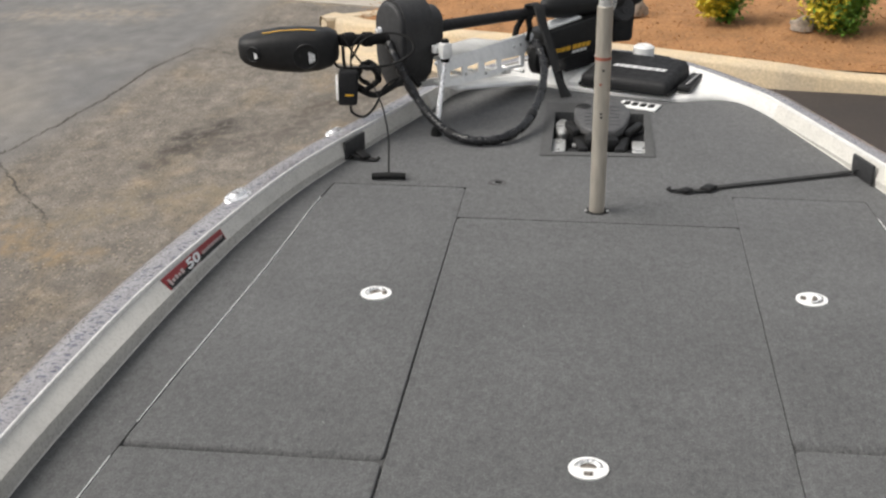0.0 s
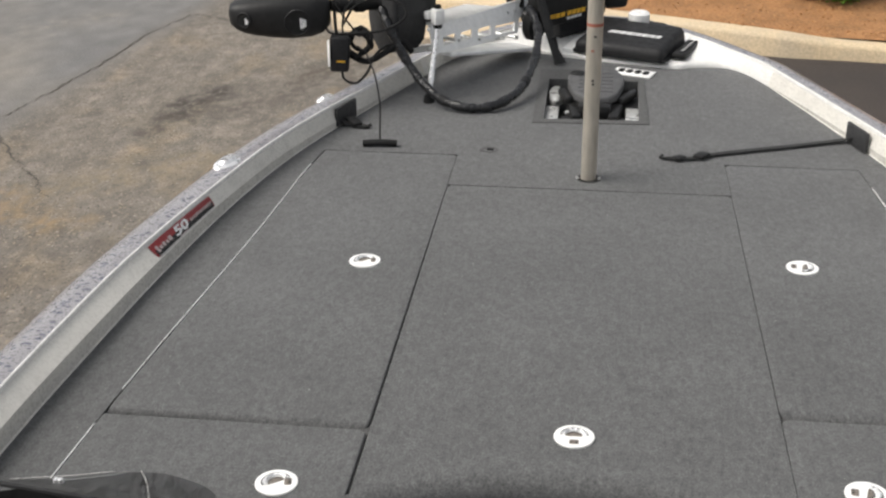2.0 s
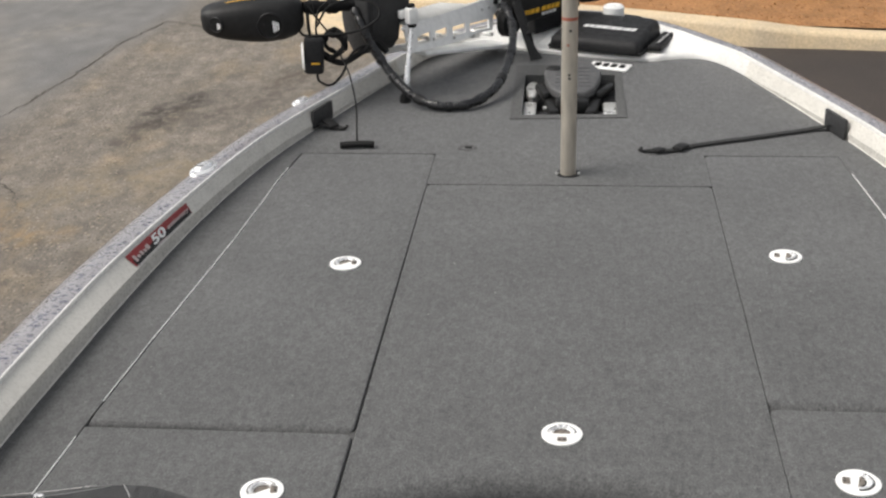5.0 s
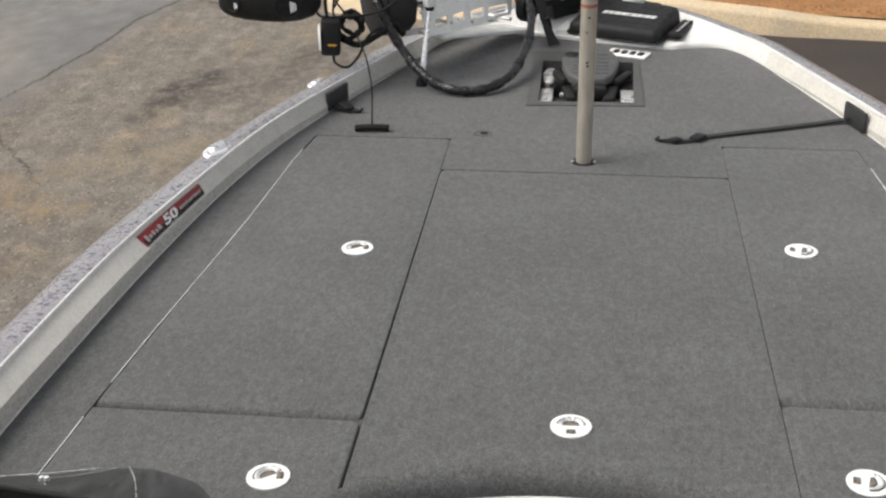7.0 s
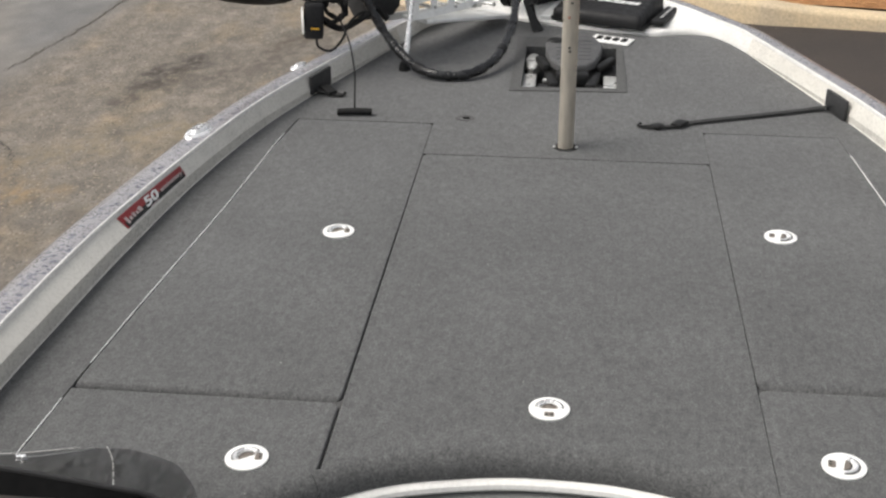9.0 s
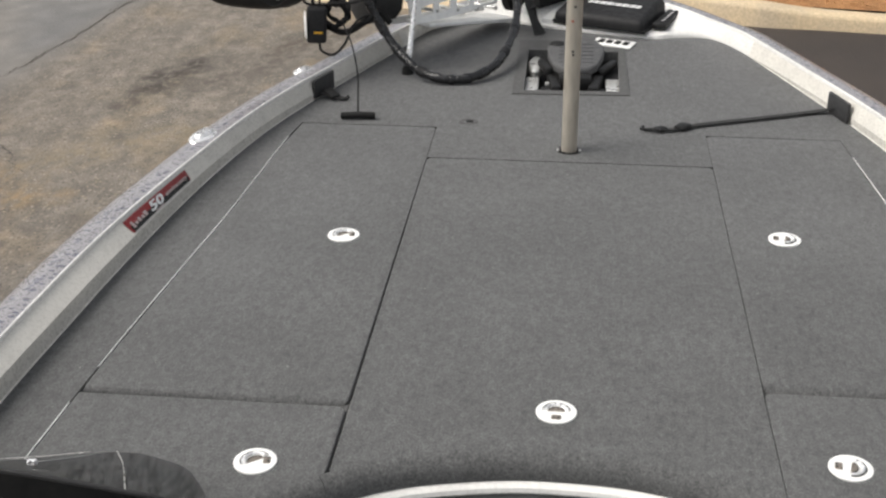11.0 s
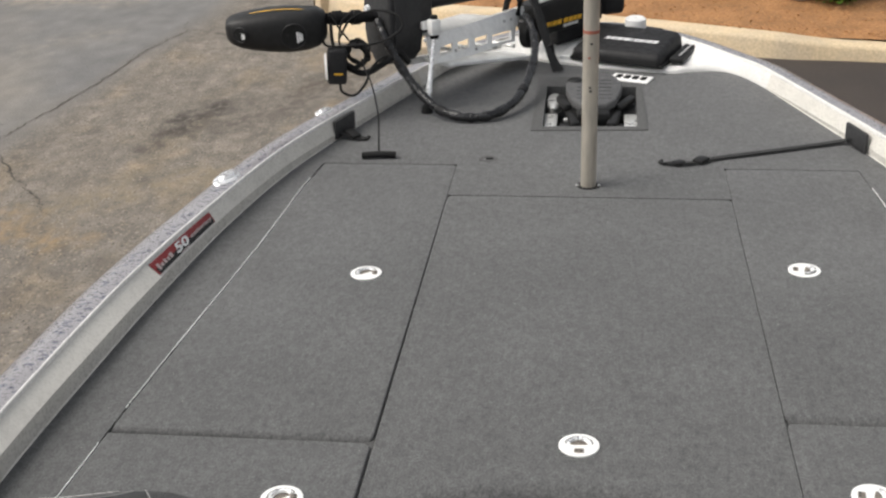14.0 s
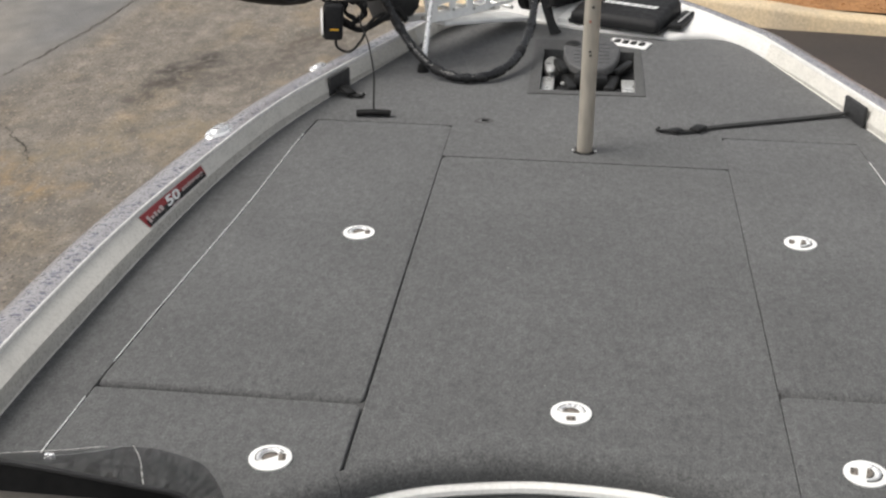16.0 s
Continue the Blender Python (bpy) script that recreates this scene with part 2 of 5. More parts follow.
        return ramp(math_("ADD", d, math_("MULTIPLY", math_("SUBTRACT", noise_at(6.0, 8), 0.5), 0.7)), r * 1.25, r * 0.1)

    def part_of(fac, share):
        return math_("MULTIPLY", math_("MULTIPLY", fac, share), ramp(noise_at(16, 6), 0.38, 0.58, 0.15, 1.0))

    worn = mix(ramp(noise_at(14, 6), 0.46, 0.66, 0, 0.7), worn, (0.125, 0.108, 0.088))
    worn = mix(ramp(noise_at(45, 3), 0.58, 0.70), worn, (0.27, 0.23, 0.18))
    worn = mix(ramp(noise_at(70, 2), 0.60, 0.68), worn, (0.075, 0.065, 0.055))
    worn = mix(math_("MULTIPLY", chips(46, 0.36, 0.16), ramp(noise_at(1.7, 4), 0.46, 0.58)), worn, (0.33, 0.28, 0.19))
    worn = mix(math_("MULTIPLY", blot(-2.52, 5.0, -2.41, 5.46, 0.16), ramp(noise_at(26, 8), 0.34, 0.50, 0.3, 1.0)), worn, (0.050, 0.042, 0.034))
    worn = mix(part_of(blot(-2.62, 4.66, -2.50, 4.88, 0.10), 0.8), worn, (0.070, 0.058, 0.046))
    worn = mix(part_of(blot(-2.2, 5.15, -1.75, 5.80, 0.24), 0.9), worn, (0.095, 0.080, 0.066))
    worn = mix(part_of(blot(-1.9, 5.9, -1.6, 6.3, 0.16), 0.9), worn, (0.085, 0.068, 0.05))
    worn = mix(part_of(blot(-1.8, 6.5, -1.4, 6.8, 0.22), 0.6), worn, (0.25, 0.18, 0.105))
    worn = mix(part_of(blot(-2.75, 3.75, -2.1, 4.3, 0.20), 0.5), worn, (0.25, 0.20, 0.125))
    worn = mix(part_of(blot(-2.95, 3.52, -2.62, 3.28, 0.17), 0.85), worn, (0.26, 0.185, 0.10))
    worn = mix(part_of(blot(-2.9, 2.4, -2.35, 2.95, 0.28), 0.5), worn, (0.10, 0.085, 0.07))
    smooth = mix(ramp(noise_at(0.8, 6), 0.38, 0.66), (0.172, 0.166, 0.158), (0.132, 0.13, 0.127))
    smooth = mix(ramp(noise_at(0.5, 5), 0.50, 0.68, 0, 0.8), smooth, (0.24, 0.215, 0.18))
    smooth = mix(part_of(blot(-5.0, 8.5, -4.1, 8.6, 0.35), 0.8), smooth, (0.28, 0.24, 0.19))
    smooth = mix(part_of(blot(-4.2, 6.9, -3.9, 7.3, 0.25), 0.6), smooth, (0.23, 0.21, 0.18))
    smooth = times(ramp(noise_at(7, 8), 0.3, 0.7, 0.84, 1.16), smooth)
    smooth = times(ramp(noise_at(140, 3), 0.3, 0.7, 0.85, 1.15), smooth)
    newer = mix(ramp(noise_at(2.0), 0.4, 0.65), (0.048, 0.038, 0.032), (0.036, 0.029, 0.025))
    newer = mix(ramp(noise_at(80, 2), 0.6, 0.7), newer, (0.075, 0.062, 0.053))
    past = ramp(math_("ADD", sep.outputs[0], math_("MULTIPLY", math_("SUBTRACT", sep.outputs[1], 5.0), -0.10)), -3.30, -3.62)
    right = ramp(math_("ADD", sep.outputs[0], math_("MULTIPLY", noise_at(3.0), 0.2)), 0.3, 0.34)
    col = mix(right, mix(past, worn, smooth), newer)
    L(col, b.inputs["Base Color"])
    bp = N("ShaderNodeBump")
    bp.inputs["Strength"].default_value, bp.inputs["Distance"].default_value = 0.7, 0.008
    L(noise_at(60, 4), bp.inputs["Height"])
    L(bp.outputs[0], b.inputs["Normal"])
    return m


ASPHALT = asphalt()


# ---- helpers for meshes ----
def part(name, bm, mat, parent=None, label="", smooth=False):
    me = bpy.data.meshes.new(name)
    bmesh.ops.recalc_face_normals(bm, faces=bm.faces)
    bm.to_mesh(me)
    bm.free()
    me.materials.append(mat)
    if smooth:
        for p in me.polygons:
            p.use_smooth = True
        try:
            me.set_sharp_from_angle(angle=radians(40))
        except AttributeError:
            pass
    ob = new(name, me)
    ob.parent = parent
    if label:
        tagged(ob, label)
    return ob


def thing(name, at, label, category, group="", kind=""):
    e = new(name)
    e.empty_display_size = 0.1
    e.matrix_basis = at if isinstance(at, Matrix) else Matrix.Translation(at)
    return tagged(e, label, category, group, kind)


def box(size, at=(0, 0, 0), bevel=0.0, segs=2, turn=None, taper=1.0):
    bm = bmesh.new()
    bmesh.ops.create_cube(bm, size=1)
    for v in bm.verts:
        k = taper if v.co.z > 0 else 1
        v.co = Vector((v.co.x * size[0] * k, v.co.y * size[1] * k, v.co.z * size[2]))
    if bevel:
        bmesh.ops.bevel(bm, geom=bm.edges[:], offset=bevel, segments=segs, affect="EDGES", profile=0.5)
    m = Matrix.Translation(at) @ (turn.to_4x4() if turn else Matrix.Identity(4))
    bmesh.ops.transform(bm, matrix=m, verts=bm.verts)
    return bm


def lathe(profile, n=32, at=(0, 0, 0), turn=None):
    """A turned body from (radius, height) pairs."""
    bm = bmesh.new()
    rings = []
    for r, z in profile:
        if r < 1e-6:
            rings.append([bm.verts.new((0, 0, z))])
        else:
            rings.append([bm.verts.new((r * math.cos(2 * math.pi * i / n), r * math.sin(2 * math.pi * i / n), z)) for i in range(n)])
    for a, c in zip(rings, rings[1:]):
        for i in range(n):
            j = (i + 1) % n
            if len(a) == 1 and len(c) == 1:
                continue
            if len(a) == 1:
                bm.faces.new((a[0], c[i], c[j]))
            elif len(c) == 1:
                bm.faces.new((a[i], c[0], a[j]))
            else:
                bm.faces.new((a[i], c[i], c[j], a[j]))
    m = Matrix.Translation(at) @ (turn.to_4x4() if turn else Matrix.Identity(4))
    bmesh.ops.transform(bm, matrix=m, verts=bm.verts)
    return bm


def smooth_line(pts, steps=8):
    """Catmull-Rom points through pts."""
    P = [Vector(p) for p in pts]
    P = [2 * P[0] - P[1]] + P + [2 * P[-1] - P[-2]]
    out = []
    for i in range(1, len(P) - 2):
        a, p, q, d = P[i - 1], P[i], P[i + 1], P[i + 2]
        for k in range(steps):
            t = k / steps
            out.append(0.5 * (2 * p + (q - a) * t + (2 * a - 5 * p + 4 * q - d) * t * t + (3 * p - a - 3 * q + d) * t ** 3))
    out.append(P[-2])
    return out


def tube(pts, radius, n=10, flat=1.0, up=Vector((0, 0, 1))):
    """A round (or flattened) tube along points; radius is a number or a function of 0..1."""
    P = [Vector(p) for p in pts]
    bm = bmesh.new()
    rings = []
    for i, p in enumerate(P):
        d = (P[min(i + 1, len(P) - 1)] - P[max(i - 1, 0)]).normalized()
        side = d.cross(up)
        if side.length < 1e-3:
            side = d.cross(Vector((0, 1, 0)))
        side.normalize()
        top = side.cross(d)
        r = radius(i / (len(P) - 1)) if callable(radius) else radius
        rings.append([bm.verts.new(p + side * r * math.cos(2 * math.pi * k / n) + top * r * flat * math.sin(2 * math.pi * k / n)) for k in range(n)])
    for a, c in zip(rings, rings[1:]):
        for k in range(n):
            bm.faces.new((a[k], a[(k + 1) % n], c[(k + 1) % n], c[k]))
    bm.faces.new(rings[0][::-1])
    bm.faces.new(rings[-1])
    return bm


def loft(rows, closed=False):
    """A sheet through rows of points."""
    bm = bmesh.new()
    R = [[bm.verts.new(p) for p in row] for row in rows]
    for a, c in zip(R, R[1:]):
        n = len(a)
        for k in range(n if closed else n - 1):
            f = (a[k], a[(k + 1) % n], c[(k + 1) % n], c[k])
            if len(set(f)) == 4:
                bm.faces.new(f)
    return bm


def slab(outline, z0, z1, bevel=0.0, holes=()):
    """A flat slab with that outline (x, y), rounded at its upper edge."""
    bm = bmesh.new()
    loops = []
    for ring in (outline, *holes):
        vs = [bm.verts.new((x, y, z1)) for x, y in ring]
        loops.append([bm.edges.new((vs[i], vs[(i + 1) % len(vs)])) for i in range(len(vs))])
    if holes:
        bmesh.ops.triangle_fill(bm, use_beauty=True, use_dissolve=False, edges=bm.edges[:], normal=(0, 0, 1))
    else:
        bm.faces.new([v for v in bm.verts])
    bmesh.ops.recalc_face_normals(bm, faces=bm.faces)
    for f in bm.faces:
        if f.normal.z < 0:
            f.normal_flip()
    rim = [e for e in bm.edges if len(e.link_faces) == 1]
    g = bmesh.ops.extrude_edge_only(bm, edges=rim)
    low = [v for v in g["geom"] if isinstance(v, bmesh.types.BMVert)]
    for v in low:
        v.co.z = z0
    if bevel:
        top = [e for e in bm.edges if abs(e.verts[0].co.z - z1) < 1e-6 and abs(e.verts[1].co.z - z1) < 1e-6
               and any(abs(f.normal.z) < 0.5 for f in e.link_faces)]
        bmesh.ops.bevel(bm, geom=top, offset=bevel, segments=3, affect="EDGES", profile=0.5)
    return bm


def joined(*bms):
    out = bmesh.new()
    for b in bms:
        me = bpy.data.meshes.new("tmp")
        b.to_mesh(me)
        b.free()
        out.from_mesh(me)
        bpy.data.meshes.remove(me)
    return out


def moved(bm, m):
    bmesh.ops.transform(bm, matrix=m, verts=bm.verts)
    return bm


def rot(rx=0, ry=0, rz=0):
    return Euler((radians(rx), radians(ry), radians(rz))).to_matrix()


def frame_from(a, b, up=Vector((0, 0, 1))):
    """Matrix whose x axis runs from a to b, z near up, origin at a."""
    a, b = Vector(a), Vector(b)
    x = (b - a).normalized()
    y = up.cross(x).normalized()
    z = x.cross(y)
    m = Matrix((x, y, z)).transposed().to_4x4()
    m.translation = a
    return m


# ---- ground ----
bm = bmesh.new()
xs = [-400, -60, -12, -8, -6, -5, -4, -3, -2, -1, 0, 1, 2, 3, 4, 6, 9, 14, 60, 400]
ys = [-400, -60, -10, -4, 0, 2, 4, 5, 6, 7, 8, 9, 10, 12, 16, 60, 400]
gv = [[bm.verts.new((x, y, 0)) for x in xs] for y in ys]
for a, c in zip(gv, gv[1:]):
    for i in range(len(xs) - 1):
        bm.faces.new((a[i], a[i + 1], c[i + 1], c[i]))
ground = part("ground", bm, ASPHALT)
tagged(ground, "worn grey asphalt parking ground with cracks and stains", "ground", kind="structure")

# cracks in the paving
def crack(pts, width, seed):
    r = random.Random(seed)
    P = [Vector((*u, 0)).lerp(Vector((*w, 0)), k / 26) for u, w in zip(pts, pts[1:]) for k in range(26)] + [Vector((*pts[-1], 0))]
    left, right, drift, swell = [], [], 0.0, 0.0
    for i, p in enumerate(P):
        d = (P[min(i + 1, len(P) - 1)] - P[max(i - 1, 0)]).normalized()
        s = Vector((d.y, -d.x, 0))
        drift = 0.82 * drift + r.uniform(-0.012, 0.012)
        swell = 0.9 * swell + r.uniform(-0.16, 0.16)
        c = p + s * drift
        w = width * max(0.03, r.uniform(0.2, 1.0) + swell)
        left.append((c.x + s.x * w, c.y + s.y * w, 0.004))
        right.append((c.x - s.x * w, c.y - s.y * w, 0.004))
    part("crack", loft([left, right]), CRACK, ground, "dark jagged crack")


crack([(-3.9, 4.3), (-3.60, 4.78), (-3.51, 5.145), (-3.453, 5.553), (-3.381, 6.085), (-3.35, 6.824), (-3.21, 7.43), (-2.812, 7.25), (-2.15, 7.10), (-2.05, 7.08)], 0.008, 3)
crack([(-3.42, 6.05), (-3.40, 6.5), (-3.38, 6.9), (-3.24, 7.30)], 0.003, 9)
crack([(-3.60, 4.79), (-3.66, 4.95), (-3.72, 5.08), (-4.0, 5.02)], 0.0035, 10)
crack([(-3.21, 7.43), (-3.26, 7.55), (-3.31, 7.68)], 0.003, 12)
crack([(-3.62, 4.70), (-3.49, 4.55), (-3.32, 4.34), (-3.07, 3.99), (-2.88, 3.78), (-2.75, 3.60)], 0.005, 5)
crack([(-2.62, 2.9), (-2.52, 2.64), (-2.41, 2.49), (-2.3, 2.39), (-2.1, 2.3)], 0.003, 7)

# kerb round the planting bed: x, y, height of the top
KERB_LINE = [(-2.30, 8.02, 0.15), (-1.72, 7.66, 0.15), (0.0, 7.16, 0.15), (1.15, 6.70, 0.15), (2.0, 6.58, 0.10), (5.0, 6.1, 0.10), (16.0, 4.2, 0.10)]


def kerb_strip(line, width, name, label):
    P = smooth_line(line, 6)
    rows = []
    for i, p in enumerate(P):
        d = (P[min(i + 1, len(P) - 1)] - P[max(i - 1, 0)])
        d.z = 0
        d.normalize()
        s = Vector((-d.y, d.x, 0))
        h = p.z
        prof = [(-0.02, -0.05), (0.0, h - 0.03), (0.008, h - 0.012), (0.03, h), (width - 0.02, h + 0.004), (width, h - 0.015), (width, -0.05)]
        rows.append([(p.x + s.x * o, p.y + s.y * o, z) for o, z in prof])
    return tagged(part(name, loft(rows), KERB, None, smooth=True), label, "kerb", kind="structure")


kerb_strip(KERB_LINE, 0.17, "kerb", "sandy concrete kerb along a mulched planting bed")
kerb_strip([(1.2, 11.2, 0.15), (-0.6, 9.4, 0.15), (-1.72, 8.42, 0.15), (-2.32, 8.03, 0.15)], 0.17, "kerb", "sandy concrete kerb end turning round the bed")

tagged(part("pavement", slab([(-2.22, 8.02), (-1.99, 7.08), (-1.6, 6.95), (-0.75, 6.80), (-0.62, 7.40), (-1.72, 7.72)], -0.05, 0.012, 0.006), KERB),
       "sandy concrete apron at the foot of the kerb", "pavement", kind="structure")

# planting bed
rows = []
front = smooth_line([(-2.1, 8.05, 0), (-1.6, 7.78, 0), (0.0, 7.30, 0), (1.2, 6.84, 0), (2.0, 6.72, 0), (5.0, 6.24, 0), (16.0, 4.35, 0)], 8)
for k in range(22):
    t = k / 21
    row = []
    for p in front:
        y = p.y + t * t * 14 + t * 0.6
        x = p.x + (t * t * 14) * (0.95 if p.x < 0 else 0.2)
        lift = 0.12 + 0.05 * min(1, t * 4) + 0.035 * (y - p.y) ** 1.1
        row.append((x, y, lift + 0.03 * noise.noise((x * 2.1, y * 2.1, 0)) * min(1, t * 6)))
    rows.append(row)
tagged(part("planting_bed", loft(rows), MULCH, smooth=True), "orange-brown bark mulch bed sloping up behind the kerb", "bed", kind="structure")

tagged(part("pavement", slab([(-14, 10.6), (-3.1, 9.32), (-1.9, 8.98), (-0.9, 9.6), (1.0, 12.5), (-14, 14)], -0.05, 0.02, 0.008), CONCRETE),
       "pale concrete pavement beyond the asphalt", "pavement", kind="structure")

# ---- the boat ----
boat = thing("bass_boat", (0, 0, 0), "white and grey fibreglass bass boat with carpeted front deck", "boat")

# half plan: y, deck edge, lip, lip height over the deck
PLAN = [(-2.8, 1.02, 1.06, 0.088), (-1.6, 1.06, 1.095, 0.088), (-0.9, 1.075, 1.108, 0.088), (-0.2, 1.072, 1.104, 0.086), (0.25, 1.050, 1.086, 0.084),
        (0.58, 1.027, 1.060, 0.082), (0.98, 0.985, 1.002, 0.08), (1.34, 0.925, 0.938, 0.078), (1.63, 0.850, 0.862, 0.075), (2.0, 0.728, 0.738, 0.07),
        (2.2, 0.660, 0.672, 0.066), (2.4, 0.592, 0.604, 0.062)]
mid = smooth_line([(p[1], p[0], 0) for p in PLAN], 6)
lip_in = smooth_line([(p[2], p[0], p[3]) for p in PLAN], 6)
bow_lip = smooth_line([(0.672, 2.2, 0.066), (0.604, 2.4, 0.062), (0.50, 2.576, 0.06), (0.385, 2.75, 0.06), (0.25, 2.90, 0.06), (0.12, 2.985, 0.06), (0.0, 3.01, 0.06)], 8)[8:]


def mirrored(half):
    """Left side from the stern to the bow, then the right side back, from a right half."""
    return [Vector((-p.x, p.y, p.z)) for p in half] + [Vector(p) for p in half[::-1]]


def outward(P):
    out = []
    for i in range(len(P)):
        d = P[min(i + 1, len(P) - 1)] - P[max(i - 1, 0)]
        d.z = 0
        d.normalize()
        out.append(Vector((-d.y, d.x, 0)))
    return out


LIP = mirrored(lip_in[:-1] + bow_lip)[:]
LIP = [p for i, p in enumerate(LIP) if i == 0 or (p - LIP[i - 1]).length > 1e-4]
OUT = outward(LIP)


def rail(profile):
    """Sweep (outward, up) pairs, taken from the lip, round the whole gunwale."""
    return loft([[(p.x + o.x * a, p.y + o.y * a, DECK + p.z + b) for a, b in profile] for p, o in zip(LIP, OUT)])


part("gunwale", rail([(0.005, 0.001), (0.03, 0.003), (0.055, -0.001), (0.078, -0.010), (0.094, -0.022), (0.101, -0.034)]), FLAKE, boat, "grey metal-flake gunwale top wet with drops", True)
part("lip", rail([(0.006, -0.004), (0.0055, 0.0025), (0.003, 0.0035), (0.0003, 0.002), (-0.001, -0.004), (0.0, -0.010)]), GELCOAT, boat, "white edge of the inner rail", True)
part("rub_rail", rail([(0.098, -0.034), (0.103, -0.040), (0.104, -0.050), (0.102, -0.060), (0.096, -0.066)]), RUBBER, boat, "black rub rail", True)
hull_rows = []
for p, o in zip(LIP, OUT):
    hull_rows.append([(p.x + o.x * a - o.x * f, p.y + o.y * a - o.y * f, DECK + p.z + b)
                      for a, b, f in ((0.100, -0.06, 0), (0.085, -0.2, 0.02), (0.06, -0.4, 0.08), (0.0, -0.6, 0.16), (-0.15, -0.75, 0.3))])
part("hull", loft(hull_rows), FLAKE, boat, "grey metal-flake hull side", True)

# inner wall between carpet and lip: an upright foot, a crease, then a face leaning outward
CREASE = [(-2.8, 0.050), (-0.2, 0.050), (0.25, 0.047), (0.6, 0.042), (1.0, 0.036), (1.34, 0.030), (1.63, 0.024), (2.0, 0.015), (2.2, 0.009), (2.34, 0.004)]


def crease(y):
    for (y0, z0), (y1, z1) in zip(CREASE, CREASE[1:]):
        if y <= y1:
            return z0 + (z1 - z0) * (y - y0) / (y1 - y0)
    return CREASE[-1][1]


half_d = mid
wall_rows, foot_rows = [], []
for d, l in zip(half_d, lip_in):
    if d.y > 2.336:
        continue
    c, top = crease(d.y), l.z - 0.008
    foot_rows.append([(d.x - 0.012, d.y, DECK - 0.01), (d.x + 0.001, d.y, DECK + 0.002), (d.x - 0.002, d.y, DECK + c)])
    wall_rows.append([(d.x - 0.002, d.y, DECK + c), (d.x - 0.002 + (l.x + 0.002 - d.x) * 0.5, d.y, DECK + c + (top - c) * 0.51), (l.x, l.y, DECK + top)])
for sx in (-1, 1):
    part("inner_wall", loft([[(sx * x, y, z) for x, y, z in r] for r in wall_rows]), SHADED_GELCOAT, boat, "moulded inner rail wall, white gelcoat with shade in its colour", True)
    part("wall_foot", loft([[(sx * x, y, z) for x, y, z in r] for r in foot_rows]), SHADED_GELCOAT, boat, "upright foot of the inner rail wall", True)

# bow cap: from the carpet's front edge up to the lip
FRONT = smooth_line([(-0.6135, 2.333, 0), (-0.591, 2.41, 0), (-0.54, 2.56, 0), (-0.45, 2.655, 0), (-0.358, 2.69, 0), (-0.25, 2.695, 0), (-0.113, 2.632, 0), (0.08, 2.570, 0), (0.278, 2.515, 0), (0.352, 2.532, 0),
                     (0.43, 2.550, 0), (0.485, 2.543, 0), (0.524, 2.510, 0), (0.560, 2.455, 0), (0.588, 2.395, 0), (0.6135, 2.333, 0)], 6)
cap_out = [p for p in LIP if p.y > 2.325]


def along(P, t):
    d = [0.0]
    for a, b in zip(P, P[1:]):
        d.append(d[-1] + (b - a).length)
    t *= d[-1]
    for i in range(len(P) - 1):
        if t <= d[i + 1] or i == len(P) - 2:
            return P[i].lerp(P[i + 1], (t - d[i]) / max(d[i + 1] - d[i], 1e-9))


def lip_at(way):
    """The lip's point seen under that angle from the middle of the bow."""
    last = None
    for p in cap_out:
        q = math.atan2(p.y - 2.25, p.x)
        if last and q <= way:
            k = (last[1] - way) / max(last[1] - q, 1e-9)
            return last[0].lerp(p, k)
        last = (p, q)
    return cap_out[-1]


cap_rows = []
for k in range(91):
    a = along(FRONT, k / 90)
    b = lip_at(math.atan2(a.y - 2.25, a.x)) if 0 < k < 90 else (cap_out[0] if k == 0 else cap_out[-1])
    row = [(a.x, a.y, DECK - 0.012)]
    wide = min(1.0, max(0.0, ((a - b).to_2d().length - 0.012) / 0.22))
    wide = wide * wide * (3 - 2 * wide)
    for s, h, g in ((0.0, 0.010, 0.004), (0.04, 0.016, 0.008), (0.12, 0.020, 0.014), (0.4, 0.026, 0.030), (0.75, 0.040, 0.046), (0.97, 0.055, 0.055)):
        p = a.lerp(b, s)
        row.append((p.x, p.y, DECK + g + (h - g) * wide))
    row.append((b.x, b.y, DECK + b.z - 0.004))
    if k in (0, 90):
        edge = [Vector(p) for p in foot_rows[-1] + wall_rows[-1][1:]]
        row = [along(edge, f / 7) for f in range(8)]
        row = [(p.x * (-1 if k == 0 else 1), p.y, p.z) for p in row]
    cap_rows.append(row)
part("bow_cap", loft(cap_rows), GELCOAT, boat, "white gelcoat bow cap", True)

# fixed carpet round the lids
GAP = 0.0012
LX, RX = -0.40, 0.40
left_out = [(-0.975, -0.75), (-0.943, -0.195), (-0.930, 0.03), (-0.887, 0.578), (-0.860, 0.888), (-0.838, 1.30), (-0.814, 1.525)]
right_out = [(0.96, -0.75), (0.925, -0.195), (0.915, 0.03), (0.862, 0.60), (0.829, 1.024), (0.799, 1.388), (0.788, 1.522)]
AFT = smooth_line([(-0.98, -0.75, 0), (-0.80, -0.60, 0), (-0.66, -0.46, 0), (-0.52, -0.346, 0), (-0.40, -0.256, 0), (-0.316, -0.203, 0), (-0.218, -0.168, 0), (-0.067, -0.140, 0), (0.085, -0.141, 0),
                   (0.184, -0.157, 0), (0.28, -0.187, 0), (0.40, -0.245, 0), (0.52, -0.335, 0), (0.66, -0.45, 0), (0.80, -0.59, 0), (0.98, -0.75, 0)], 6)
AO = []
